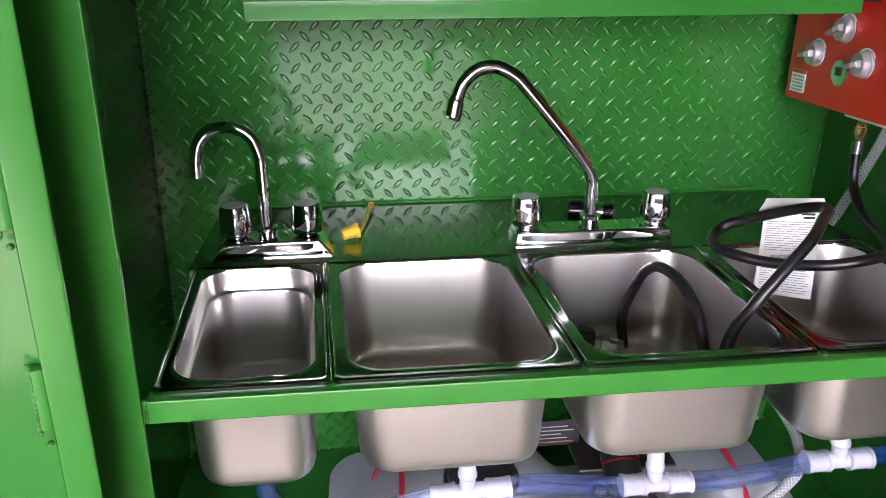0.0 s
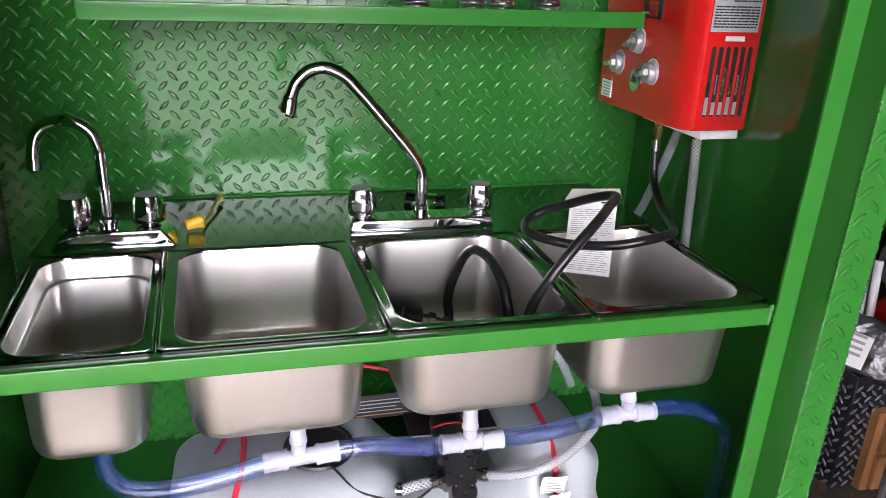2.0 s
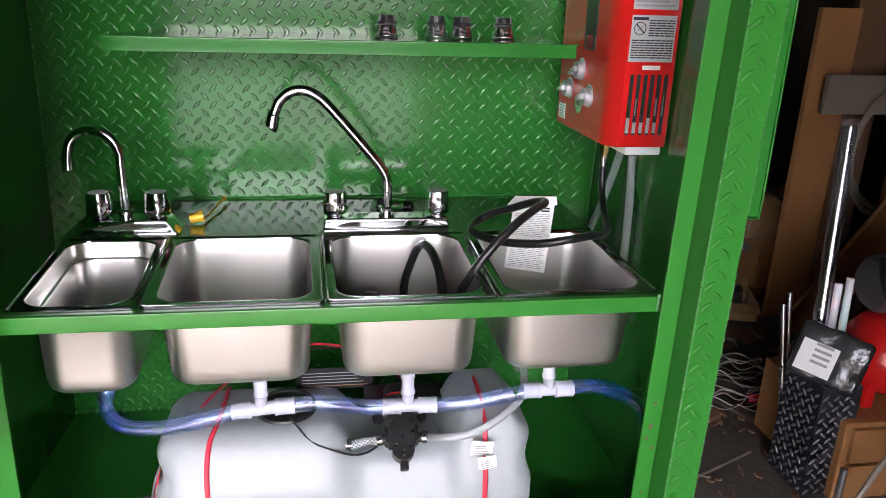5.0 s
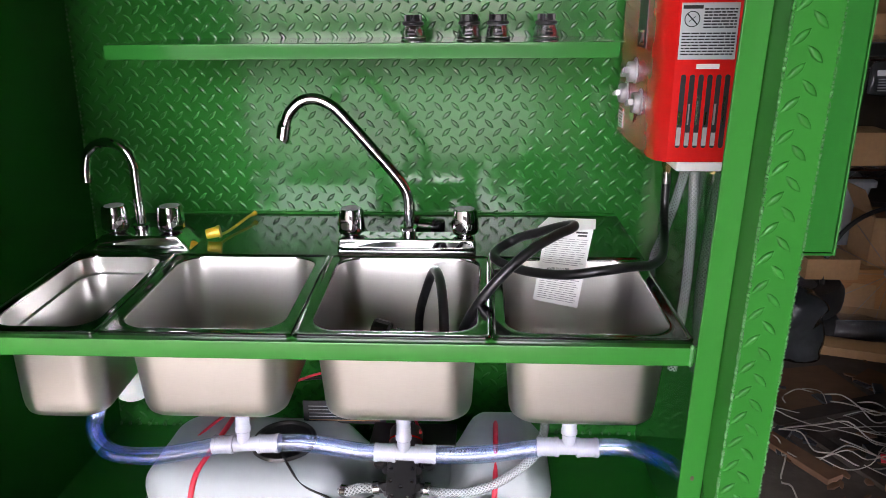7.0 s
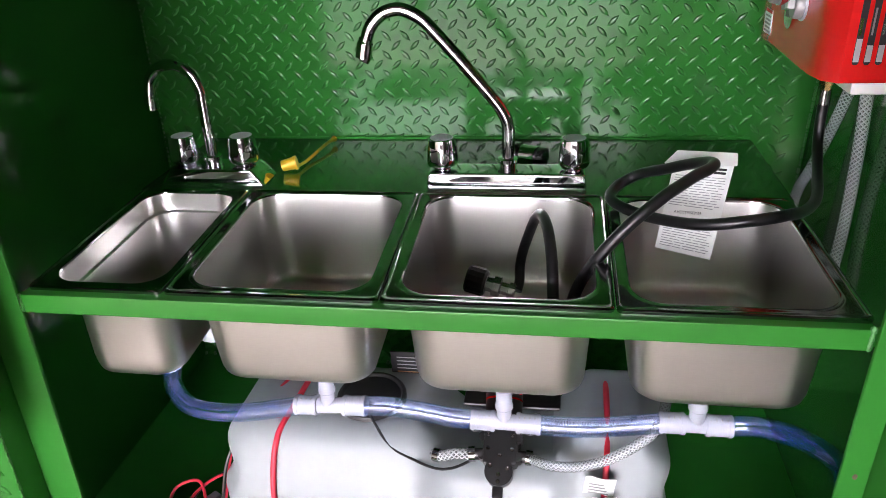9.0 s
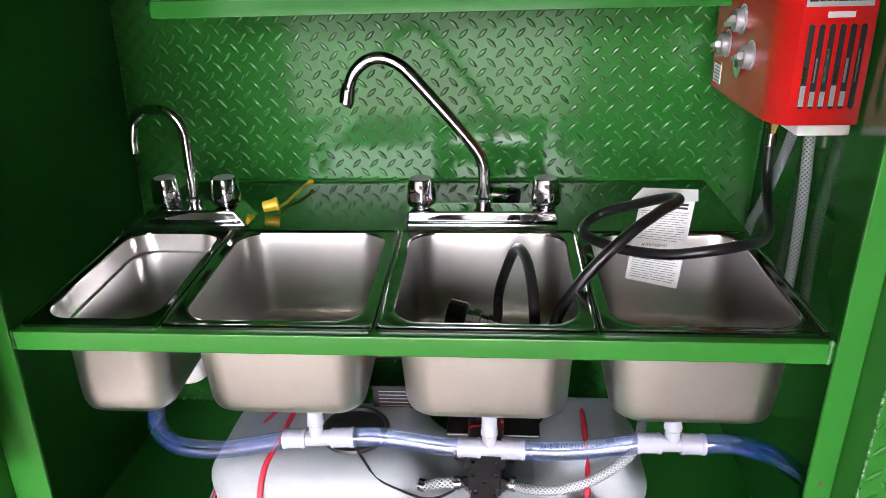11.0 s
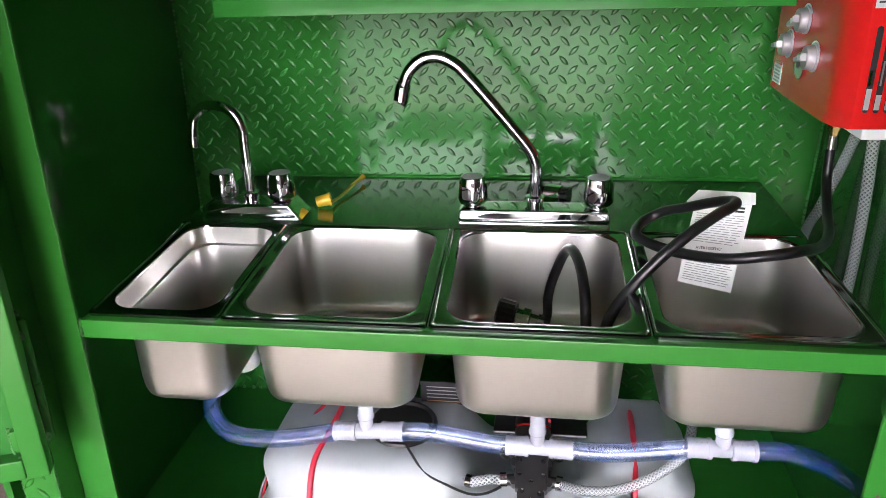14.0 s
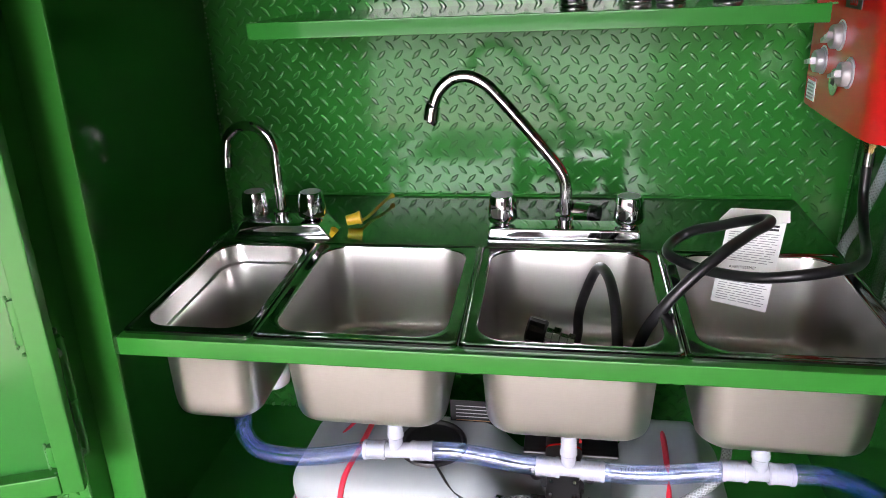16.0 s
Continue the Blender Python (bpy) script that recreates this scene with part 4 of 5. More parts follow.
ban = banner(0.283, 0.705, 0.375, 0.462, 0.0615, BLACK, "front_banner", tank, "black banner carrying a metal badge", 0.0025)
badge = part("badge", loft([[Vector((p.x, yy, p.y)) for p in rrect(0.365, 0.605, 0.37, 0.449, 0.008, 0, 4)] for yy in (0.0588, 0.0575)], True, True), SILVER, ban, "silver badge plate")
for x in (0.376, 0.594):
    part("screw", lathe([(0.0, 0), (0.005, 0), (0.0045, 0.002), (0.0, 0.0025)], 12, Matrix.Translation((x, 0.0575, 0.43)) @ Matrix.Rotation(radians(90), 4, "X")), BRIGHT, badge)
rb = [0.024, 0.008, 0.024, 0.024, 0.024, 0.022, 0.024, 0.024]
x = 0.388
for w in rb[:7]:
    part("logo_back", box(x - 0.003, x + w + 0.003, 0.0562, 0.0574, 0.383, 0.444), REDCORD, badge)
    part("logo_block", box(x, x + w, 0.055, 0.0561, 0.387, 0.440), PAPER, badge)
    x += w + 0.0045

for k, pts in enumerate(([(0.262, 0.31, 0.55), (0.265, 0.29, 0.595), (0.268, 0.22, 0.608), (0.264, 0.15, 0.606), (0.255, 0.108, 0.592), (0.251, 0.082, 0.555), (0.253, 0.060, 0.505), (0.258, 0.056, 0.462)],
                         [(0.748, 0.31, 0.56), (0.749, 0.295, 0.60), (0.748, 0.22, 0.626), (0.747, 0.15, 0.624), (0.746, 0.106, 0.606), (0.744, 0.078, 0.555), (0.742, 0.057, 0.50), (0.741, 0.055, 0.375)])):
    st = thing("tie_cord", "red elastic tie cord over the white tank", "cord", "tie cords")
    part("cord", tube(pts, 0.0046, 10), REDCORD, st)
    if k == 0:
        part("hook", tube([(0.258, 0.056, 0.464), (0.261, 0.052, 0.44), (0.264, 0.052, 0.40)], 0.0075, 10), BLACK, st, "black end hook")
for (x, z, w, h, a, nm) in ((0.736, 0.572, 0.042, 0.03, 6, "cord_tag"), (0.744, 0.550, 0.034, 0.026, -8, "cord_tag"), (0.247, 0.435, 0.036, 0.04, 22, "cord_tag")):
    tg = thing(nm, "crumpled white paper tag on the red cord", "paper tag")
    bm = bmesh.new()
    bmesh.ops.create_grid(bm, x_segments=5, y_segments=4, size=0.5)
    rnd = random.Random(int(x * 1000 + z * 77))
    for v in bm.verts:
        v.co = Vector((v.co.x * w, rnd.uniform(-0.002, 0.002) - 0.008 * abs(v.co.y), v.co.y * h))
    ext = bmesh.ops.extrude_face_region(bm, geom=bm.faces[:])
    for v in ext["geom"]:
        if isinstance(v, bmesh.types.BMVert):
            v.co.y -= 0.0005
    bmesh.ops.transform(bm, matrix=Matrix.Translation((x, 0.052 + 0.03 * smoothstep(0.52, 0.6, z), z)) @ Matrix.Rotation(radians(a), 4, "Y"), verts=bm.verts)
    s = part("slip", bm, PAPER, tg)
    for q in range(4):
        bmq = box(-w * 0.38, w * (0.1 + 0.06 * q), -0.0112, -0.0106, h * (0.28 - 0.17 * q), h * (0.33 - 0.17 * q))
        bmesh.ops.transform(bmq, matrix=Matrix.Translation((x, 0.0515 + 0.03 * smoothstep(0.52, 0.6, z), z)) @ Matrix.Rotation(radians(a), 4, "Y"), verts=bmq.verts)
        part("print_bar", bmq, INK, s)

# pump
pump = thing("pump", "black diaphragm water pump with steel screws on the tank saddle", "pump")
pm_ = Matrix.Translation((0.594, 0.130, 0.584)) @ Matrix.Rotation(radians(-52), 4, "X") @ Matrix.Scale(0.98, 4)


def pbox(x0, x1, y0, y1, z0, z1, bevel, name, mt=BLACK, parent=None, label=""):
    bm = box(x0, x1, y0, y1, z0, z1, bevel)
    bmesh.ops.transform(bm, matrix=pm_, verts=bm.verts)
    return part(name, bm, mt, parent or pump, label)


pbox(-0.026, 0.026, -0.018, 0.03, -0.035, 0.04, 0.005, "pump_head")
part("pressure_switch", lathe([(0.0, -0.03), (0.0195, -0.03), (0.021, -0.026), (0.021, 0.0), (0.0, 0.002)], 20, pm_ @ Matrix.Translation((0, -0.022, -0.045)) @ Matrix.Rotation(radians(90), 4, "X")), BLACK, pump)
pbox(-0.008, 0.008, -0.022, -0.008, -0.084, -0.066, 0.003, "switch_tab")
for sx in (-1, 1):
    for uz in (0.034, 0.006, -0.022):
        part("boss", lathe([(0.0, -0.02), (0.0062, -0.02), (0.0068, -0.018), (0.0068, 0.02), (0.0, 0.02)], 12, pm_ @ Matrix.Translation((sx * 0.0265, 0.004, uz)) @ Matrix.Rotation(radians(90), 4, "X")), BLACK, pump)
part("motor", lathe([(0.0, 0.03), (0.028, 0.03), (0.029, 0.034), (0.029, 0.085), (0.025, 0.092), (0.0, 0.092)], 24, pm_ @ Matrix.Translation((0, 0.018, 0.0))), BLACK, pump, "black motor can")
part("motor_label", lathe([(0.0292, 0.067), (0.0295, 0.0675), (0.0295, 0.0695), (0.0292, 0.07)], 24, pm_ @ Matrix.Translation((0, 0.018, 0.0))), RED, pump, "red and white motor label")
for sx in (-1, 1):
    ft = pbox(sx * 0.022 - 0.006 if sx < 0 else 0.02, -0.02 if sx < 0 else 0.03, 0.0, 0.028, -0.01, 0.03, 0.003, "flange")
    part("foot", lathe([(0.0, 0), (0.009, 0), (0.011, 0.002), (0.011, 0.012), (0.008, 0.016), (0.0, 0.016)], 14, pm_ @ Matrix.Translation((sx * 0.042, 0.022, 0.028)) @ Matrix.Rotation(radians(90), 4, "X")), BLACK, ft, "black rubber foot")
    pbox(min(sx * 0.024, sx * 0.046), max(sx * 0.024, sx * 0.046), 0.014, 0.022, 0.02, 0.036, 0.002, "foot_arm", parent=ft)
    part("port", tube([pm_ @ Vector((sx * 0.024, 0.0, -0.018)), pm_ @ Vector((sx * 0.047, 0.0, -0.02))], 0.009, 12, 2), BLACK, ft)
    part("clamp", tube([pm_ @ Vector((sx * 0.038, 0.0, -0.019)), pm_ @ Vector((sx * 0.048, 0.0, -0.02))], 0.0112, 14, 2), BRIGHT, ft, "steel hose clamp")
for ux, uz in ((-0.018, 0.03), (0.018, 0.03), (-0.018, 0.008), (0.018, 0.008), (-0.018, -0.012), (0.018, -0.012), (0.0, -0.022)):
    part("screw", lathe([(0.0, 0), (0.0034, 0), (0.003, 0.002), (0.0, 0.0024)], 10, pm_ @ Matrix.Translation((ux, -0.018, uz)) @ Matrix.Rotation(radians(90), 4, "X")), BRIGHT, pump, "steel screw")
for ux, uz in ((-0.013, -0.038), (0.013, -0.041), (0.0, -0.05), (0.0, -0.06)):
    part("screw", lathe([(0.0, 0), (0.0034, 0), (0.003, 0.002), (0.0, 0.0024)], 10, pm_ @ Matrix.Translation((ux, -0.0238, uz)) @ Matrix.Rotation(radians(90), 4, "X")), BRIGHT, pump, "steel screw")
pL, pR = pm_ @ Vector((-0.045, 0, -0.02)), pm_ @ Vector((0.045, 0, -0.02))
hose("braided_hose", [tuple(pR), (0.663, 0.082, 0.592), (0.6965, 0.076, 0.597), (0.7254, 0.075, 0.606), (0.753, 0.077, 0.619), (0.786, 0.085, 0.640), (0.811, 0.1, 0.660), (0.826, 0.15, 0.685), (0.822, 0.24, 0.705), (0.80, 0.36, 0.725), (0.72, 0.41, 0.78), (0.6, 0.43, 0.80)],
     0.0074, BRAID, "clear braided hose from the pump round the tank", 14)
hose("braided_hose", [tuple(pL), (pL.x - 0.02, pL.y - 0.004, pL.z + 0.003), (0.505, 0.112, 0.567), (0.49, 0.115, 0.566)], 0.0083, BRAID, "short clear braided hose stub with a clamp", 14, [((0.503, 0.112, 0.567), (0.494, 0.114, 0.567))])
hose("braided_hose", [(0.74, 0.45, 0.83), (0.66, 0.46, 0.80), (0.52, 0.45, 0.73), (0.44, 0.44, 0.72), (0.34, 0.45, 0.73), (0.2, 0.46, 0.77), (0.1, 0.45, 0.83)], 0.0083, BRAID, "clear braided hose behind the sink pans", 14)
hose("braided_hose", [(0.70, 0.42, 0.83), (0.74, 0.40, 0.78), (0.79, 0.36, 0.72), (0.83, 0.3, 0.66), (0.86, 0.3, 0.6)], 0.0083, BRAID, "clear braided hose joined by a metal clamp", 14, [((0.742, 0.398, 0.778), (0.752, 0.392, 0.768))])


def wire(name, pts, r, mt, label):
    ob = thing(name, label, "wire")
    part("wire", tube(pts, r, 7, 7), mt, ob)
    return ob


wire("wire", [(0.392, 0.142, 0.612), (0.405, 0.125, 0.606), (0.43, 0.105, 0.585), (0.465, 0.095, 0.572), (0.50, 0.09, 0.562), (0.525, 0.10, 0.556), (0.548, 0.115, 0.558)], 0.0021, BLACK, "thin black wire from the tank lid to the pump")
wire("wire", [(0.62, 0.19, 0.63), (0.6, 0.25, 0.63), (0.57, 0.3, 0.64), (0.5, 0.36, 0.64), (0.42, 0.38, 0.64), (0.34, 0.36, 0.62), (0.27, 0.3, 0.61), (0.22, 0.2, 0.6), (0.168, 0.13, 0.55), (0.148, 0.10, 0.46), (0.12, 0.10, 0.37), (0.06, 0.14, 0.366)], 0.0026, REDCORD, "red power wire from the pump to the floor")
wire("wire", [(0.61, 0.195, 0.63), (0.59, 0.26, 0.63), (0.56, 0.31, 0.635), (0.49, 0.37, 0.635), (0.33, 0.37, 0.62), (0.26, 0.29, 0.608), (0.215, 0.19, 0.597), (0.163, 0.12, 0.54), (0.144, 0.09, 0.45), (0.12, 0.095, 0.367)], 0.0026, BLACK, "black power wire beside the red one")
coil = [(-0.105, 0.13, 0.365), (-0.03, 0.11, 0.372), (0.06, 0.10, 0.385), (0.135, 0.11, 0.39), (0.14, 0.15, 0.44), (0.10, 0.17, 0.465), (0.055, 0.14, 0.44), (0.035, 0.11, 0.39), (0.045, 0.05, 0.368), (0.03, 0.035, 0.366), (-0.005, 0.04, 0.366),
        (-0.012, 0.07, 0.372), (0.04, 0.09, 0.385), (0.12, 0.10, 0.385), (0.14, 0.07, 0.378), (0.118, 0.03, 0.367), (0.1, 0.05, 0.372), (0.085, 0.11, 0.42), (0.06, 0.15, 0.462), (0.02, 0.14, 0.45), (0.015, 0.12, 0.41), (0.06, 0.11, 0.385), (0.13, 0.13, 0.38), (0.145, 0.18, 0.37)]
coil = [(x_ + 0.012, y_, 0.3655 + (z_ - 0.365) * 0.7) for x_, y_, z_ in coil]
wire("wire_coil", coil, 0.0027, REDCORD, "loose coil of red and black wire on the cabinet floor")
wire("wire_coil", [(x_ + 0.006, y_ + 0.006, z_ + 0.002) for x_, y_, z_ in coil[0:9]], 0.0024, BLACK, "loose coil of black wire on the cabinet floor")
lead = thing("wire_connector", "grey plug connector in the coil of wire", "connector")
bm = box(-0.03, 0.03, -0.009, 0.009, 0, 0.014, 0.004)
bmesh.ops.transform(bm, matrix=Matrix.Translation((0.07, 0.15, 0.372)) @ Matrix.Rotation(radians(60), 4, "Z"), verts=bm.verts)
part("shell", bm, GREY, lead)
wl = tagged(part("warning_plate", box(0.40, 0.55, 0.262, 0.264, 0.60, 0.645), DARKINK), "dark printed warning label standing behind the tank lid", "label")
for k in range(5):
    part("print_bar", box(0.41, 0.54 - 0.01 * (k % 3), 0.2612, 0.2619, 0.606 + k * 0.007, 0.6075 + k * 0.007), INK if k else PINE, wl)
box_ctl = tagged(part("black_plate", box(0.53, 0.68, 0.19, 0.26, 0.600, 0.606, 0.003), BLACK), "flat black pump mounting plate on the tank", "plate")

# ---------------------------------------------------------------- ground and garage
structure(part("ground", box(-60, 60, -60, 60, -0.5, 0.0), DRIVE), "brown concrete driveway", "ground")
# Unseen dark sheet, added to darken far ground in reflections and cut bounce light.
structure(part("road", box(-60, 60, -60, -4.4, 0.0005, 0.004), DARKGROUND), "unseen dark ground sheet added beyond the forecourt", "road")
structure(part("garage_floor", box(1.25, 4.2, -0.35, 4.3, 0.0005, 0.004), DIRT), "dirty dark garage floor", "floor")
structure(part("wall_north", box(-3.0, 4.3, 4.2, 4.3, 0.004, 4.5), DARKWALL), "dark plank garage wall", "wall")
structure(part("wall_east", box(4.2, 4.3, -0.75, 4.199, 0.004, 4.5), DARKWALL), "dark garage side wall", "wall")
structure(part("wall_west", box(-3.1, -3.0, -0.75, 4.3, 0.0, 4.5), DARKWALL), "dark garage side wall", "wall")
# Ceiling out of view, added to keep the sky off the garage.
structure(part("ceiling_shade_garage", box(-3.1, 4.3, -0.75, 4.3, 4.505, 4.6), DARKWALL), "unseen dark ceiling added to shade the garage", "ceiling")

# Second unseen cover, added lower down to dim the clutter.
structure(part("ceiling_shade_clutter", box(1.3, 4.199, -0.7, 4.199, 2.6, 2.68), DARKWALL), "unseen dark deck added to shade the garage clutter", "ceiling")
# Three unseen dark walls, added to narrow the light coming from front right.
structure(part("wall_shade_south", box(1.35, 1.45, -6.0, -1.5, 0.0, 4.4), DARKWALL), "tall unseen dark wall added to block light from the right", "wall")
structure(part("wall_shade_return", box(1.451, 1.75, -1.6, -1.5, 0.0, 4.4), DARKWALL), "unseen dark wall added as a step of the light block", "wall")
structure(part("wall_shade_jamb", box(1.65, 1.75, -1.499, -0.76, 0.0, 4.4), DARKWALL), "unseen dark wall added to end the light block at the garage", "wall")
# Unseen panel, added so that less daylight reaches the garage clutter.
structure(part("wall_shade_front", box(1.751, 4.3, -0.86, -0.752, 0.0, 4.5), DARKWALL), "unseen dark wall added to keep light out of the garage", "wall")
# Unseen pale wall, added as a reflector for the cart's right side.
structure(part("wall_bounce", box(-2.0, -1.9, -5.2, -0.76, 0.0, 2.899), BOUNCE), "unseen pale wall added to bounce sunlight from the left", "wall")
# Unseen roofs, added to cut overhead sky and set where sunlight starts.
structure(part("ceiling_shade_step", box(1.35, 1.649, -1.499, -0.76, 2.9, 3.0), DARKWALL), "unseen dark roof piece added to block sky beside the garage", "ceiling")
structure(part("ceiling_shade", box(-2.0, 1.349, -5.2, -0.76, 2.9, 3.0), DARKWALL), "unseen dark roof added to block high sky and bound the sun patch", "ceiling")

# Header and flank are unseen, added to close sun leaks into the garage.
structure(part("wall_shade_header", box(-1.949, 1.75, -0.86, -0.762, 3.005, 4.5), DARKWALL), "unseen dark wall added to stop sun passing over the roof", "wall")
structure(part("wall_shade_flank", box(-3.1, -1.95, -0.86, -0.752, 0.0, 4.5), DARKWALL), "unseen dark wall added to keep light out of the garage", "wall")
# Unseen low wall, added to darken the horizon that the paint reflects.
structure(part("wall_skyline", box(-14, 14, -14.2, -14.0, 0.0, 1.3), DARKWALL), "unseen low dark wall added as a dark skyline for reflections", "wall")

# tread plate column box with pipes and a bag
tube_box = thing("tread_box", "dark unpainted tread plate box standing on the floor", "box")
M = Matrix.Translation((1.855, 0.629, 0)) @ Matrix.Diagonal((1, 0.84, 0.82, 1))
for u0, u1, v0, v1 in ((-0.06, 0.06, -0.1, -0.095), (-0.06, 0.06, 0.095, 0.1), (-0.06, -0.055, -0.095, 0.095), (0.055, 0.06, -0.095, 0.095)):
    bm = box(u0, u1, v0, v1, 0.006, 0.44, 0.001)
    bmesh.ops.transform(bm, matrix=M, verts=bm.verts)
    part("side", bm, DARKSTEEL, tube_box)
for org, ux, wd in (((-0.06, -0.1, 0.01), (1, 0, 0), 0.12), ((-0.06, 0.1, 0.01), (0, -1, 0), 0.2)):
    o = M @ Vector(org)
    lugs("tread_pattern", o, Vector(ux), (0, 0, 1), wd * (1 if ux[0] else 0.84), 0.345, 0.034, tube_box, DULL, leaned=0.0)
for foot, top, r in (((1.83, 0.62, 0.02), (1.93, 0.832, 1.03), 0.021), ((1.88, 0.6, 0.02), (1.93, 0.70, 0.62), 0.011), ((1.87, 0.63, 0.02), (1.905, 0.71, 0.60), 0.011), ((1.875, 0.76, 0.006), (1.86, 0.87, 0.47), 0.012), ((1.89, 0.77, 0.006), (1.885, 0.885, 0.5), 0.008)):
    pipe = thing("metal_pipe", "bright metal pipe standing in the tread plate box" if foot[1] < 0.7 else "bright metal pipe standing behind the tread plate box", "pipe", "pipes in the box")
    part("pipe", tube([foot, top], r, 14, 2), GALV if r > 0.0115 or r < 0.01 else WHITE, pipe)
    if top[2] > 1:
        f, g = Vector(foot), Vector(top)
        part("wrapping", tube([f.lerp(g, 0.74), f.lerp(g, 1.02)], 0.0245, 12, 2), WRAP, pipe, "clear plastic wrapping")
bag = thing("parcel_bag", "black plastic bag with a white label lying on the box", "bag")
bmb = rounded_block(-0.095, 0.095, -0.018, 0.018, -0.08, 0.08, 0.016, 14, 4, 12, lambda p: p + Vector((0, 0.006 * noise.noise(p * 40), 0.004 * noise.noise(p * 30 + Vector((5, 0, 0))))))
MB = Matrix.Translation((1.835, 0.60, 0.425)) @ Matrix.Rotation(radians(-42), 4, "Z") @ Matrix.Rotation(radians(-18), 4, "X") @ Matrix.Rotation(radians(10), 4, "Y")
bmesh.ops.transform(bmb, matrix=MB, verts=bmb.verts)
part("sack", bmb, BLUEBAG, bag)
bm = box(-0.075, 0.02, -0.0235, -0.0215, -0.06, 0.03)
bmesh.ops.transform(bm, matrix=MB, verts=bm.verts)
lb = part("label", bm, PAPER, bag, "white address label with barred print")
for k in range(4):
    bm = box(-0.04, 0.005, -0.0245, -0.0238, -0.03 + 0.017 * k, -0.022 + 0.017 * k)
    bmesh.ops.transform(bm, matrix=MB, verts=bm.verts)
    part("print_bar", bm, INK, lb)

# red compressor and chest of drawers
comp = thing("air_compressor", "red air compressor tank with a dusty motor on top", "compressor")
MC = Matrix.Translation((1.97, 0.68, 0.4)) @ Matrix.Rotation(radians(90), 4, "Y")
part("tank", lathe([(0.0, -0.02), (0.08, -0.005), (0.115, 0.03), (0.125, 0.08), (0.125, 0.5), (0.1, 0.56), (0.0, 0.58)], 26, MC @ Matrix.Rotation(radians(12), 4, "X")), RED, comp)
part("motor", lathe([(0.0, 0), (0.07, 0.0), (0.085, 0.02), (0.085, 0.2), (0.06, 0.23), (0.0, 0.24)], 20, Matrix.Translation((2.0, 0.7, 0.6)) @ Matrix.Rotation(radians(90), 4, "Y")), DULL, comp)
part("pump_block", box(2.15, 2.35, 0.6, 0.76, 0.548, 0.74, 0.02), DULL, comp)
for k in range(5):
    part("fin", box(2.14, 2.36, 0.59, 0.77, 0.66 + 0.018 * k, 0.667 + 0.018 * k), DULL, comp)
part("air_hose", tube([(1.95, 0.62, 0.7), (1.92, 0.56, 0.66), (1.95, 0.54, 0.6), (2.05, 0.55, 0.58), (2.15, 0.58, 0.6)], 0.014, 10), BLACK, comp)
for x, y in ((1.98, 0.6), (2.38, 0.6), (1.98, 0.74), (2.38, 0.74)):
    part("foot", box(x - 0.015, x + 0.015, y - 0.015, y + 0.015, 0.262, 0.34, 0.003), RED, comp)
chest = thing("drawer_chest", "orange-brown pine drawer chest", "drawers")
part("carcass", box(1.87, 2.8, 0.52, 0.92, 0.006, 0.26, 0.006), PINE, chest)
for k in range(2):
    part("drawer", box(1.89, 2.78, 0.503, 0.5195, 0.02 + 0.118 * k, 0.128 + 0.118 * k, 0.004), PINE, chest)
rope = thing("rope", "pale rope hanging across the boxes", "rope")
part("strand", tube([(2.2, 0.48, 0.36), (2.05, 0.44, 0.29), (1.9, 0.4, 0.22), (1.8, 0.35, 0.15), (1.735, 0.33, 0.08), (1.69, 0.32, 0.025), (1.62, 0.32, 0.014), (1.55, 0.36, 0.014)], 0.008, 8), CABLE, rope)
lever = thing("iron_bar", "dark iron bar leaning by the box", "bar")
part("bar", tube([(1.72, 0.33, 0.02), (1.735, 0.345, 0.25)], 0.009, 8, 2), DULL, lever)
# planks and coil on the wall behind
for k in range(9):
    a = 0.08 * math.sin(k * 2.3)
    pl = tagged(part("plank", box(2.42 + 0.2 * k, 2.6 + 0.2 * k, 1.75 + a, 1.78 + a, 0.006, 1.35 + 0.12 * math.sin(k * 1.7), 0.003), WOOD if k % 3 else PINE), "weathered brown plank leaning in the garage", "plank", "planks")
beam = tagged(part("pale_board", box(2.42, 4.1, 1.63, 1.655, 0.945, 1.10, 0.003), mat("cream_board", (0.2, 0.17, 0.13), 0.7, vary=0.2)), "cream painted board across the planks", "board")
for x, y, z, tip, mt_b in ((2.75, 1.5, 0.05, 38, PINE), (3.0, 1.48, 0.02, 46, WOOD)):
    bm = box(-0.09, 0.09, -0.012, 0.012, 0.0, 0.95, 0.003)
    bmesh.ops.transform(bm, matrix=Matrix.Translation((x - 0.35, y, z)) @ Matrix.Rotation(radians(tip), 4, "Y") @ Matrix.Rotation(radians(-4), 4, "X"), verts=bm.verts)
    tagged(part("plank", bm, mt_b), "orange-brown board leaning aslant on the planks", "plank", "planks")
co = thing("cable_coil", "pale cable coil hanging on the planks", "cable")
for k in range(5):
    rr = 0.235 + 0.013 * k
    part("loop", tube([(2.77 + rr * 0.8 * math.cos(a), 1.61 - 0.006 * k, 0.80 + rr * math.sin(a)) for a in [radians(q * 30 + 7 * k) for q in range(13)]], 0.003, 6), OLDCABLE, co)

# wire rack with cartons and a bin
rack = thing("wire_rack", "chrome wire shelving rack", "rack")
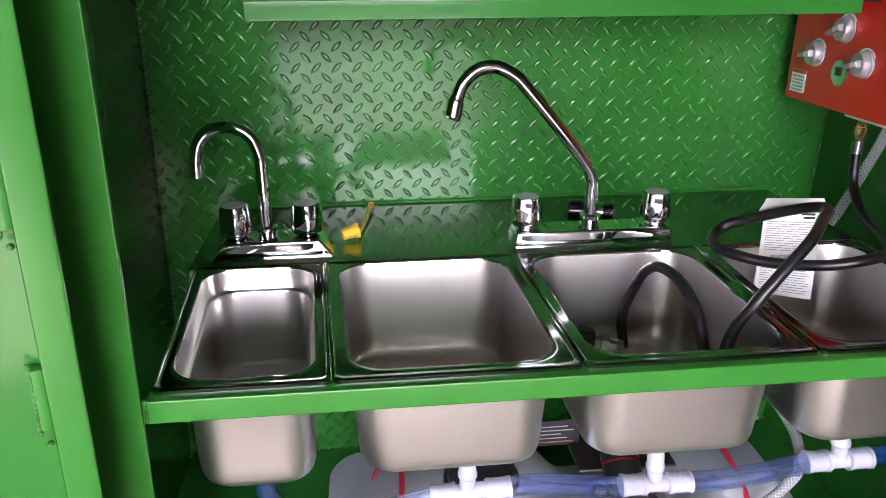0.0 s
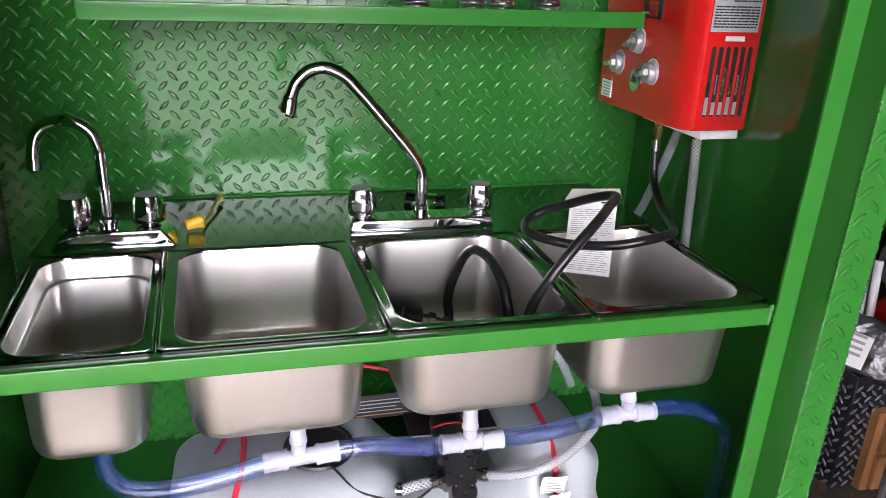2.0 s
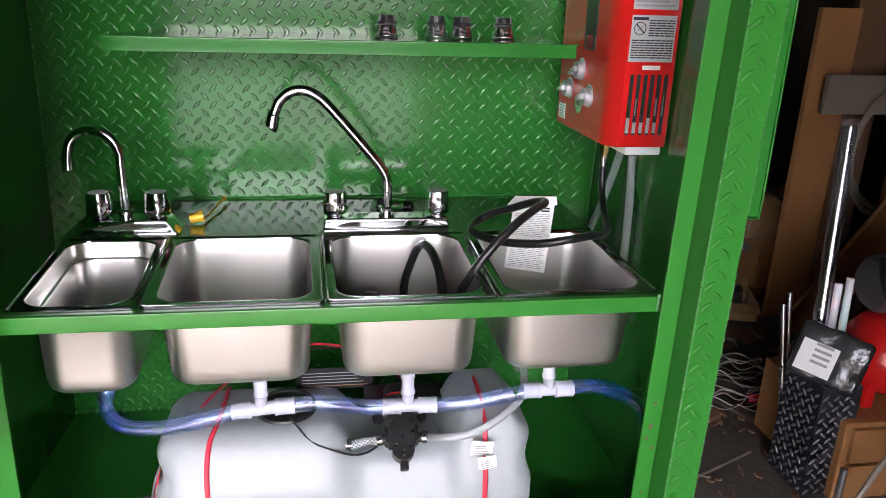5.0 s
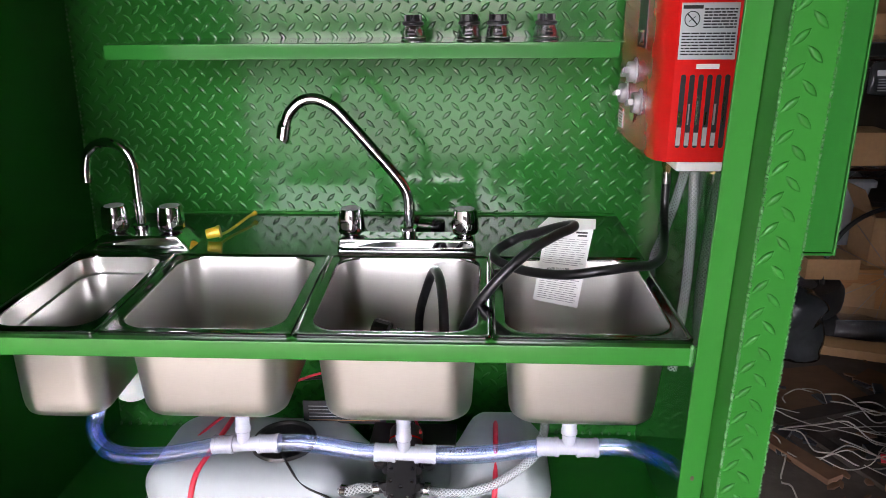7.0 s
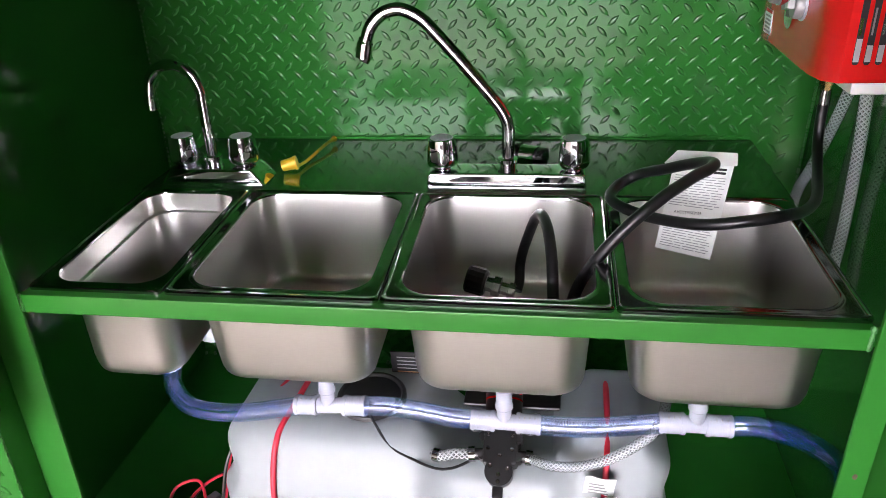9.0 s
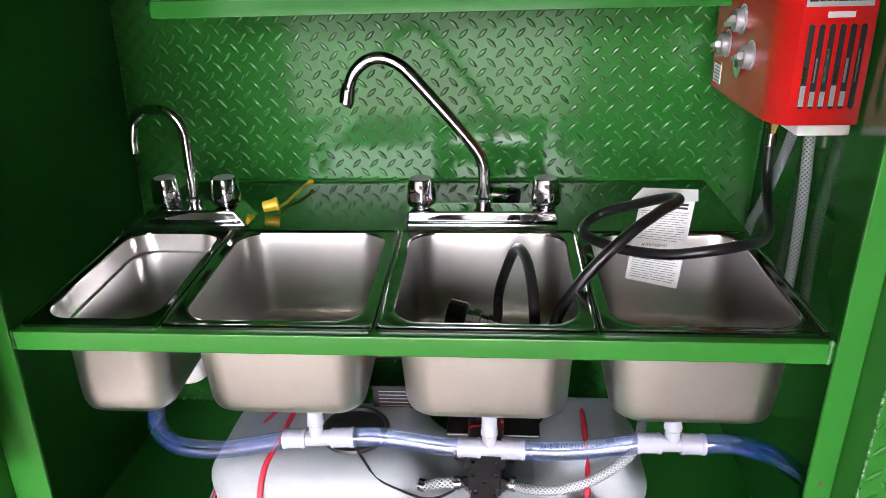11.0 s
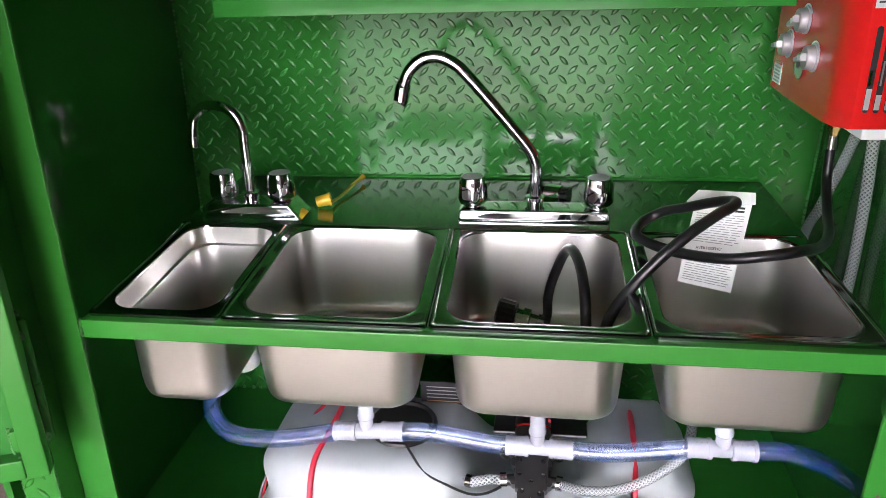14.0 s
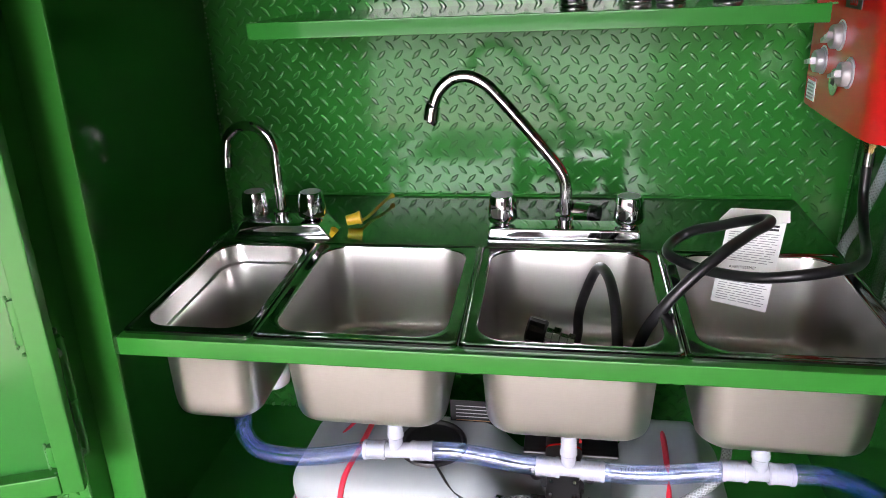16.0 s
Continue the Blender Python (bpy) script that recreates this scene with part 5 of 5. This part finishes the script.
for x, y in ((1.63, 2.25), (1.63, 2.65), (2.484, 2.25), (2.484, 2.65)):
    part("upright", tube([(x, y, 0.006), (x, y, 1.95)], 0.0125, 10, 2), GALV, rack)
    for k in range(5):
        part("collar", tube([(x, y, 0.2 + 0.4 * k), (x, y, 0.225 + 0.4 * k)], 0.0155, 10, 2), GALV, rack)
for z in (0.645, 1.1, 1.55):
    for dz in (0.0, -0.036):
        part("shelf_rail", box(1.63, 2.484, 2.244, 2.256, z + dz, z + dz + 0.008), GALV, rack)
    part("truss", tube([(1.63 + 0.0305 * k, 2.25, z - 0.03 + (0.03 if k % 2 else 0)) for k in range(29)], 0.0028, 5, 1), GALV, rack)
    for k in range(16):
        part("shelf_wire", tube([(1.645 + k * 0.055, 2.25, z + 0.01), (1.645 + k * 0.055, 2.65, z + 0.01)], 0.003, 5, 2), GALV, rack)


def carton(x0, x1, y0, y1, z0, z1, label, mt=CARD, flaps=()):
    ob = thing("carton", label, "box", "cartons on the rack")
    part("body", box(x0, x1, y0, y1, z0, z1, 0.004), mt, ob)
    if not flaps:
        part("tape", box((x0 + x1) / 2 - 0.02, (x0 + x1) / 2 + 0.02, y0 - 0.001, y1, z1, z1 + 0.001), WRAP, ob)
    for x, w, tip in flaps:
        bm = box(0, 0.003, y0 + 0.004, y1 - 0.004, 0, w)
        bmesh.ops.transform(bm, matrix=Matrix.Translation((x, 0, z1 - 0.002)) @ Matrix.Rotation(radians(tip), 4, "Y"), verts=bm.verts)
        part("flap", bm, mt, ob)
    return ob


carton(2.285, 2.465, 2.27, 2.45, 0.66, 0.805, "brown cardboard carton with wrinkled tape on the rack")
carton(2.13, 2.40, 2.47, 2.64, 0.66, 0.93, "plain brown cardboard carton standing behind another on the rack")
carton(1.78, 2.05, 2.3, 2.6, 0.66, 0.86, "brown cardboard carton on the rack")
carton(2.265, 2.41, 2.34, 2.55, 1.117, 1.285, "open brown cardboard carton on the upper rack shelf", CARD, ((2.268, 0.07, -12), (2.404, 0.06, 14)))
tray = thing("tool_case", "black plastic tool case on the upper rack shelf", "case")
part("shell", box(2.18, 2.47, 2.26, 2.33, 1.117, 1.172, 0.012), BLACK, tray)
for x in (2.24, 2.4):
    part("latch", box(x, x + 0.025, 2.254, 2.2605, 1.135, 1.16, 0.002), DULL, tray)
cloth = thing("plastic_sheet", "crumpled grey plastic sheet lying over the tool case", "sheet")
part("sheet", rounded_block(2.16, 2.5, 2.25, 2.34, 1.1725, 1.2, 0.012, 24, 8, 4, lambda p: p + Vector((0.01 * noise.noise(p * 21), 0.012 * noise.noise(p * 33), max(0.0, 0.02 * noise.noise(p * 26 + Vector((3, 1, 0))))))), WRAP, cloth)
nest = thing("wire_bundle", "bundle of bare metal wire on the rack shelf", "wire")
for k in range(6):
    part("loop", tube([(2.215 + 0.05 * math.cos(a), 2.275 + 0.012 * math.sin(2 * a + k), 0.70 + 0.038 * math.sin(a + 0.5 * k)) for a in [radians(q * 36 + 11 * k) for q in range(11)]], 0.0024, 5, 4), GALV, nest)
sack = thing("charcoal_bag", "black printed bag hanging on the rack", "bag")
part("sack", rounded_block(2.29, 2.455, 2.2, 2.235, 0.965, 1.10, 0.015, 10, 3, 10, lambda p: p + Vector((0, 0.006 * noise.noise(p * 25), 0.01 * noise.noise(p * 18)))), BLUEBAG, sack)
part("title_bar", box(2.31, 2.435, 2.193, 2.197, 1.045, 1.068), PAPER, sack, "broad white title bar")
for k in range(5):
    part("print_bar", box(2.32, 2.42 - 0.01 * (k % 3), 2.193, 2.197, 0.985 + 0.011 * k, 0.990 + 0.011 * k), INK, sack)
bin_ = thing("storage_bin", "grey plastic storage bin under the rack shelf", "bin")
part("tub", loft([rrect(1.96, 2.37, 2.28, 2.62, 0.03, 0.3, 4), rrect(1.93, 2.41, 2.25, 2.65, 0.03, 0.571, 4)], True, True), BIN, bin_)
part("rim", loft([rrect(1.915, 2.425, 2.235, 2.665, 0.03, 0.572, 4), rrect(1.915, 2.425, 2.235, 2.665, 0.03, 0.596, 4), rrect(1.925, 2.415, 2.245, 2.655, 0.03, 0.602, 4)], True, True), BIN, bin_)
tagged(part("wood_block", box(1.9, 2.4, 2.3, 2.6, 0.005, 0.298, 0.005), CARD), "flat cardboard box under the bin", "box")
for k, (x, y, z) in enumerate(((1.98, 1.98, 0.068), (1.995, 2.0, 0.196))):
    ty = thing("tyre", "small black rubber tyre lying in the garage", "tyre", "tyres")
    mt_y = Matrix.Translation((x, y, z)) @ Matrix.Rotation(radians(1 + 2 * k), 4, "X") @ Matrix.Scale(0.74, 4)
    part("tread", lathe([(0.15, -0.06), (0.2, -0.08), (0.26, -0.08), (0.285, -0.05), (0.29, 0.0), (0.285, 0.05), (0.26, 0.08), (0.2, 0.08), (0.15, 0.06), (0.15, -0.06)], 32, mt_y), TYRE, ty)
    part("rim", lathe([(0.0, -0.02), (0.1, -0.03), (0.149, -0.05), (0.149, 0.05), (0.1, 0.03), (0.0, 0.03)], 24, mt_y), DULL, ty)
carton(2.03, 2.24, 1.93, 2.12, 0.264, 0.352, "flat brown cardboard carton lying on the tyres")
heap = thing("refuse_bag", "shiny black plastic bag heaped in front of the tyres", "bag")
part("sack", rounded_block(1.76, 2.03, 1.66, 1.8, 0.006, 0.3, 0.06, 22, 12, 20, lambda p: p + Vector((0.02 * noise.noise(p * 13), 0.022 * noise.noise(p * 15 + Vector((4, 0, 0))), 0.03 * noise.noise(p * 12 + Vector((0, 7, 0))) * min(1, p.z / 0.1)))), BLUEBAG, heap)
drawer_box = thing("wooden_box", "orange-brown wooden box with a framed front", "box")
part("body", box(2.2, 2.8, 2.0, 2.22, 0.006, 0.29, 0.004), PINE, drawer_box)
for x0, x1, z0, z1 in ((2.2, 2.8, 0.25, 0.29), (2.2, 2.8, 0.006, 0.05), (2.2, 2.25, 0.0505, 0.2495), (2.5, 2.55, 0.0505, 0.2495)):
    part("front_frame", box(x0, x1, 1.985, 1.9995, z0, z1, 0.003), PINE, drawer_box)
carton(2.31, 2.72, 2.02, 2.2, 0.292, 0.50, "open orange-brown carton on the wooden box", CARD, ((2.315, 0.13, -28), (2.7, 0.12, 30)))
open_box = thing("open_carton", "open cardboard box with a plastic-wrapped part inside", "box")
MO = Matrix.Translation((2.222, 1.845, 0.008)) @ Matrix.Rotation(radians(-18), 4, "Z") @ Matrix.Scale(0.88, 4)
for u0, u1, v0, v1, z0, z1 in ((-0.18, 0.18, -0.13, -0.126, 0, 0.09), (-0.18, 0.18, 0.126, 0.13, 0, 0.15), (-0.18, -0.176, -0.126, 0.126, 0, 0.12), (0.176, 0.18, -0.126, 0.126, 0, 0.1), (-0.176, 0.176, -0.126, 0.126, 0, 0.004)):
    bm = box(u0, u1, v0, v1, z0, z1)
    bmesh.ops.transform(bm, matrix=MO, verts=bm.verts)
    part("wall", bm, CARD, open_box)
for u0, u1, w, base, tip, axis in ((-0.18, 0.18, 0.07, (0, -0.126, 0.09), -160, "X"), (-0.16, 0.1, 0.11, (-0.02, 0.128, 0.15), 70, "X"), (-0.12, 0.12, 0.09, (-0.178, 0, 0.12), 120, "Y")):
    bm = box(u0, u1, 0, w, -0.002, 0.002) if axis == "X" else box(0, w, u0, u1, -0.002, 0.002)
    bmesh.ops.transform(bm, matrix=MO @ Matrix.Translation(base) @ Matrix.Rotation(radians(tip if axis == "X" else -tip), 4, axis), verts=bm.verts)
    part("flap", bm, CARD, open_box)
wrapped = thing("wrapped_part", "black part wrapped in clear plastic film", "parcel")
part("core", tube([tuple(MO @ Vector((-0.1, 0.0, 0.07))), tuple(MO @ Vector((0.12, 0.02, 0.09)))], 0.042, 12, 3), BLACK, wrapped)
bmw = bmesh.new()
bmesh.ops.create_icosphere(bmw, subdivisions=4, radius=1.0)
for v in bmw.verts:
    k = 1 + 0.22 * noise.noise(v.co * 3.1) + 0.1 * noise.noise(v.co * 8)
    v.co = MO @ Vector((v.co.x * 0.16 * k, v.co.y * 0.09 * k, 0.09 + v.co.z * 0.065 * k))
part("film", bmw, WRAP, wrapped)
hoop = thing("wheel_hoop", "black bicycle wheel rim leaning on the wooden box", "wheel")
part("rim", tube([(2.375 + 0.274 * math.cos(radians(q * 7.5)), 1.94 + 0.028 * math.sin(radians(q * 7.5)), 0.286 + 0.274 * math.sin(radians(q * 7.5))) for q in range(49)], 0.0095, 8, 1), BLACK, hoop)
part("hub", tube([(2.375, 1.91, 0.288), (2.375, 1.97, 0.282)], 0.018, 12, 2), DULL, hoop)
for k in range(14):
    a = radians(k * 360 / 14)
    part("spoke", tube([(2.375 + 0.015 * math.cos(a), 1.94, 0.288 + 0.015 * math.sin(a)), (2.375 + 0.268 * math.cos(a), 1.94 + 0.028 * math.sin(a), 0.288 + 0.268 * math.sin(a))], 0.0012, 4, 2), DULL, hoop)
motor = thing("small_motor", "black motor with a bright metal cap on the garage floor", "motor")
part("body", lathe([(0.0, 0.005), (0.055, 0.005), (0.06, 0.015), (0.06, 0.09), (0.05, 0.1), (0.0, 0.1)], 22, Matrix.Translation((2.02, 1.0, 0))), BLACK, motor)
part("cap", lathe([(0.0, 0.128), (0.012, 0.127), (0.026, 0.115), (0.03, 0.1), (0.0, 0.1)], 20, Matrix.Translation((2.02, 1.0, 0))), GALV, motor, "bright domed metal cap")
part("plug", tube([(1.96, 1.02, 0.04), (1.92, 1.04, 0.03)], 0.014, 10, 2), REDCORD, motor, "red plug")

# tangle of pale cables
rc = random.Random(21)
bm = bmesh.new()
for k in range(26):
    x, y = rc.uniform(1.55, 2.15), rc.uniform(0.95, 1.5)
    a = rc.uniform(-0.7, 0.4)
    pts = []
    for q in range(11):
        pts.append((x, y, 0.012 + 0.05 * rc.random() ** 2))
        a += rc.uniform(-0.8, 0.8)
        x, y = x + 0.07 * math.cos(a), y + 0.07 * math.sin(a)
    tube(pts, rc.uniform(0.0015, 0.0028), 5, 4, bm)
tangle = tagged(part("cable_tangle", bm, CABLE), "tangle of thin pale cables on the garage floor", "cables", kind="stuff")
for k, (x, y, l, a, r) in enumerate(((1.75, 0.95, 1.3, 118, 0.02), (1.9, 0.9, 1.1, 112, 0.014), (1.68, 1.25, 0.7, 20, 0.02))):
    st = thing("timber_strip", "dark timber strip on the garage floor", "timber", "timber strips")
    bm = box(0, l, -r * 1.6, r * 1.6, 0.005, 0.005 + r, 0.002)
    bmesh.ops.transform(bm, matrix=Matrix.Translation((x, y, 0)) @ Matrix.Rotation(radians(a), 4, "Z"), verts=bm.verts)
    part("strip", bm, DARKWALL if k else WOOD, st)
def floor_board(x, y, w, l, turn, z, mt_b, label):
    bm = box(-w / 2, w / 2, -l / 2, l / 2, z, z + 0.012, 0.002)
    for v in bm.verts:
        v.co.x += 0.012 * noise.noise(v.co * 9 + Vector((x * 7, y * 5, 0)))
    bmesh.ops.transform(bm, matrix=Matrix.Translation((x, y, 0)) @ Matrix.Rotation(radians(turn), 4, "Z"), verts=bm.verts)
    return tagged(part("floor_board", bm, mt_b), label, "board", "boards on the garage floor")


floor_board(1.86, 1.48, 0.42, 0.3, 12, 0.0045, WOOD, "dirty brown plywood offcut flat on the garage floor")
floor_board(2.3, 1.42, 0.12, 0.5, 40, 0.0045, WOOD, "brown board offcut on the garage floor")
floor_board(1.52, 0.95, 0.3, 0.55, 24, 0.0045, DIRT, "grey dusty slab flat on the garage floor")
floor_board(2.42, 1.25, 0.2, 0.35, -20, 0.0045, CARD, "flattened dirty cardboard on the garage floor")
rl = random.Random(5)
bm = bmesh.new()
for k in range(420):
    c = Vector((rl.uniform(1.35, 3.0), rl.uniform(0.3, 2.0), 0.008))
    bmesh.ops.create_icosphere(bm, subdivisions=1, radius=rl.uniform(0.004, 0.015), matrix=Matrix.Translation(c) @ Matrix.Rotation(rl.uniform(0, 3), 4, "Z") @ Matrix.Diagonal((rl.uniform(1, 3.2), rl.uniform(0.5, 1.3), 0.5, 1)))
tagged(part("floor_litter", bm, WOOD), "scattered chips and crumbs on the garage floor", "litter", kind="stuff")
bm = bmesh.new()
for k in range(90):
    c = Vector((rl.uniform(1.5, 2.9), rl.uniform(0.9, 1.75), 0.012))
    box(-rl.uniform(0.01, 0.06), rl.uniform(0.01, 0.06), -rl.uniform(0.005, 0.03), rl.uniform(0.005, 0.03), -0.006, rl.uniform(0.0, 0.012), bm=bm)
    vs = list(bm.verts)[-8:]
    bmesh.ops.transform(bm, matrix=Matrix.Translation(c) @ Matrix.Rotation(rl.uniform(0, 3), 4, "Z"), verts=vs)
tagged(part("floor_scrap", bm, DARKSTEEL), "dark scraps of metal and plastic on the garage floor", "scrap", kind="stuff")
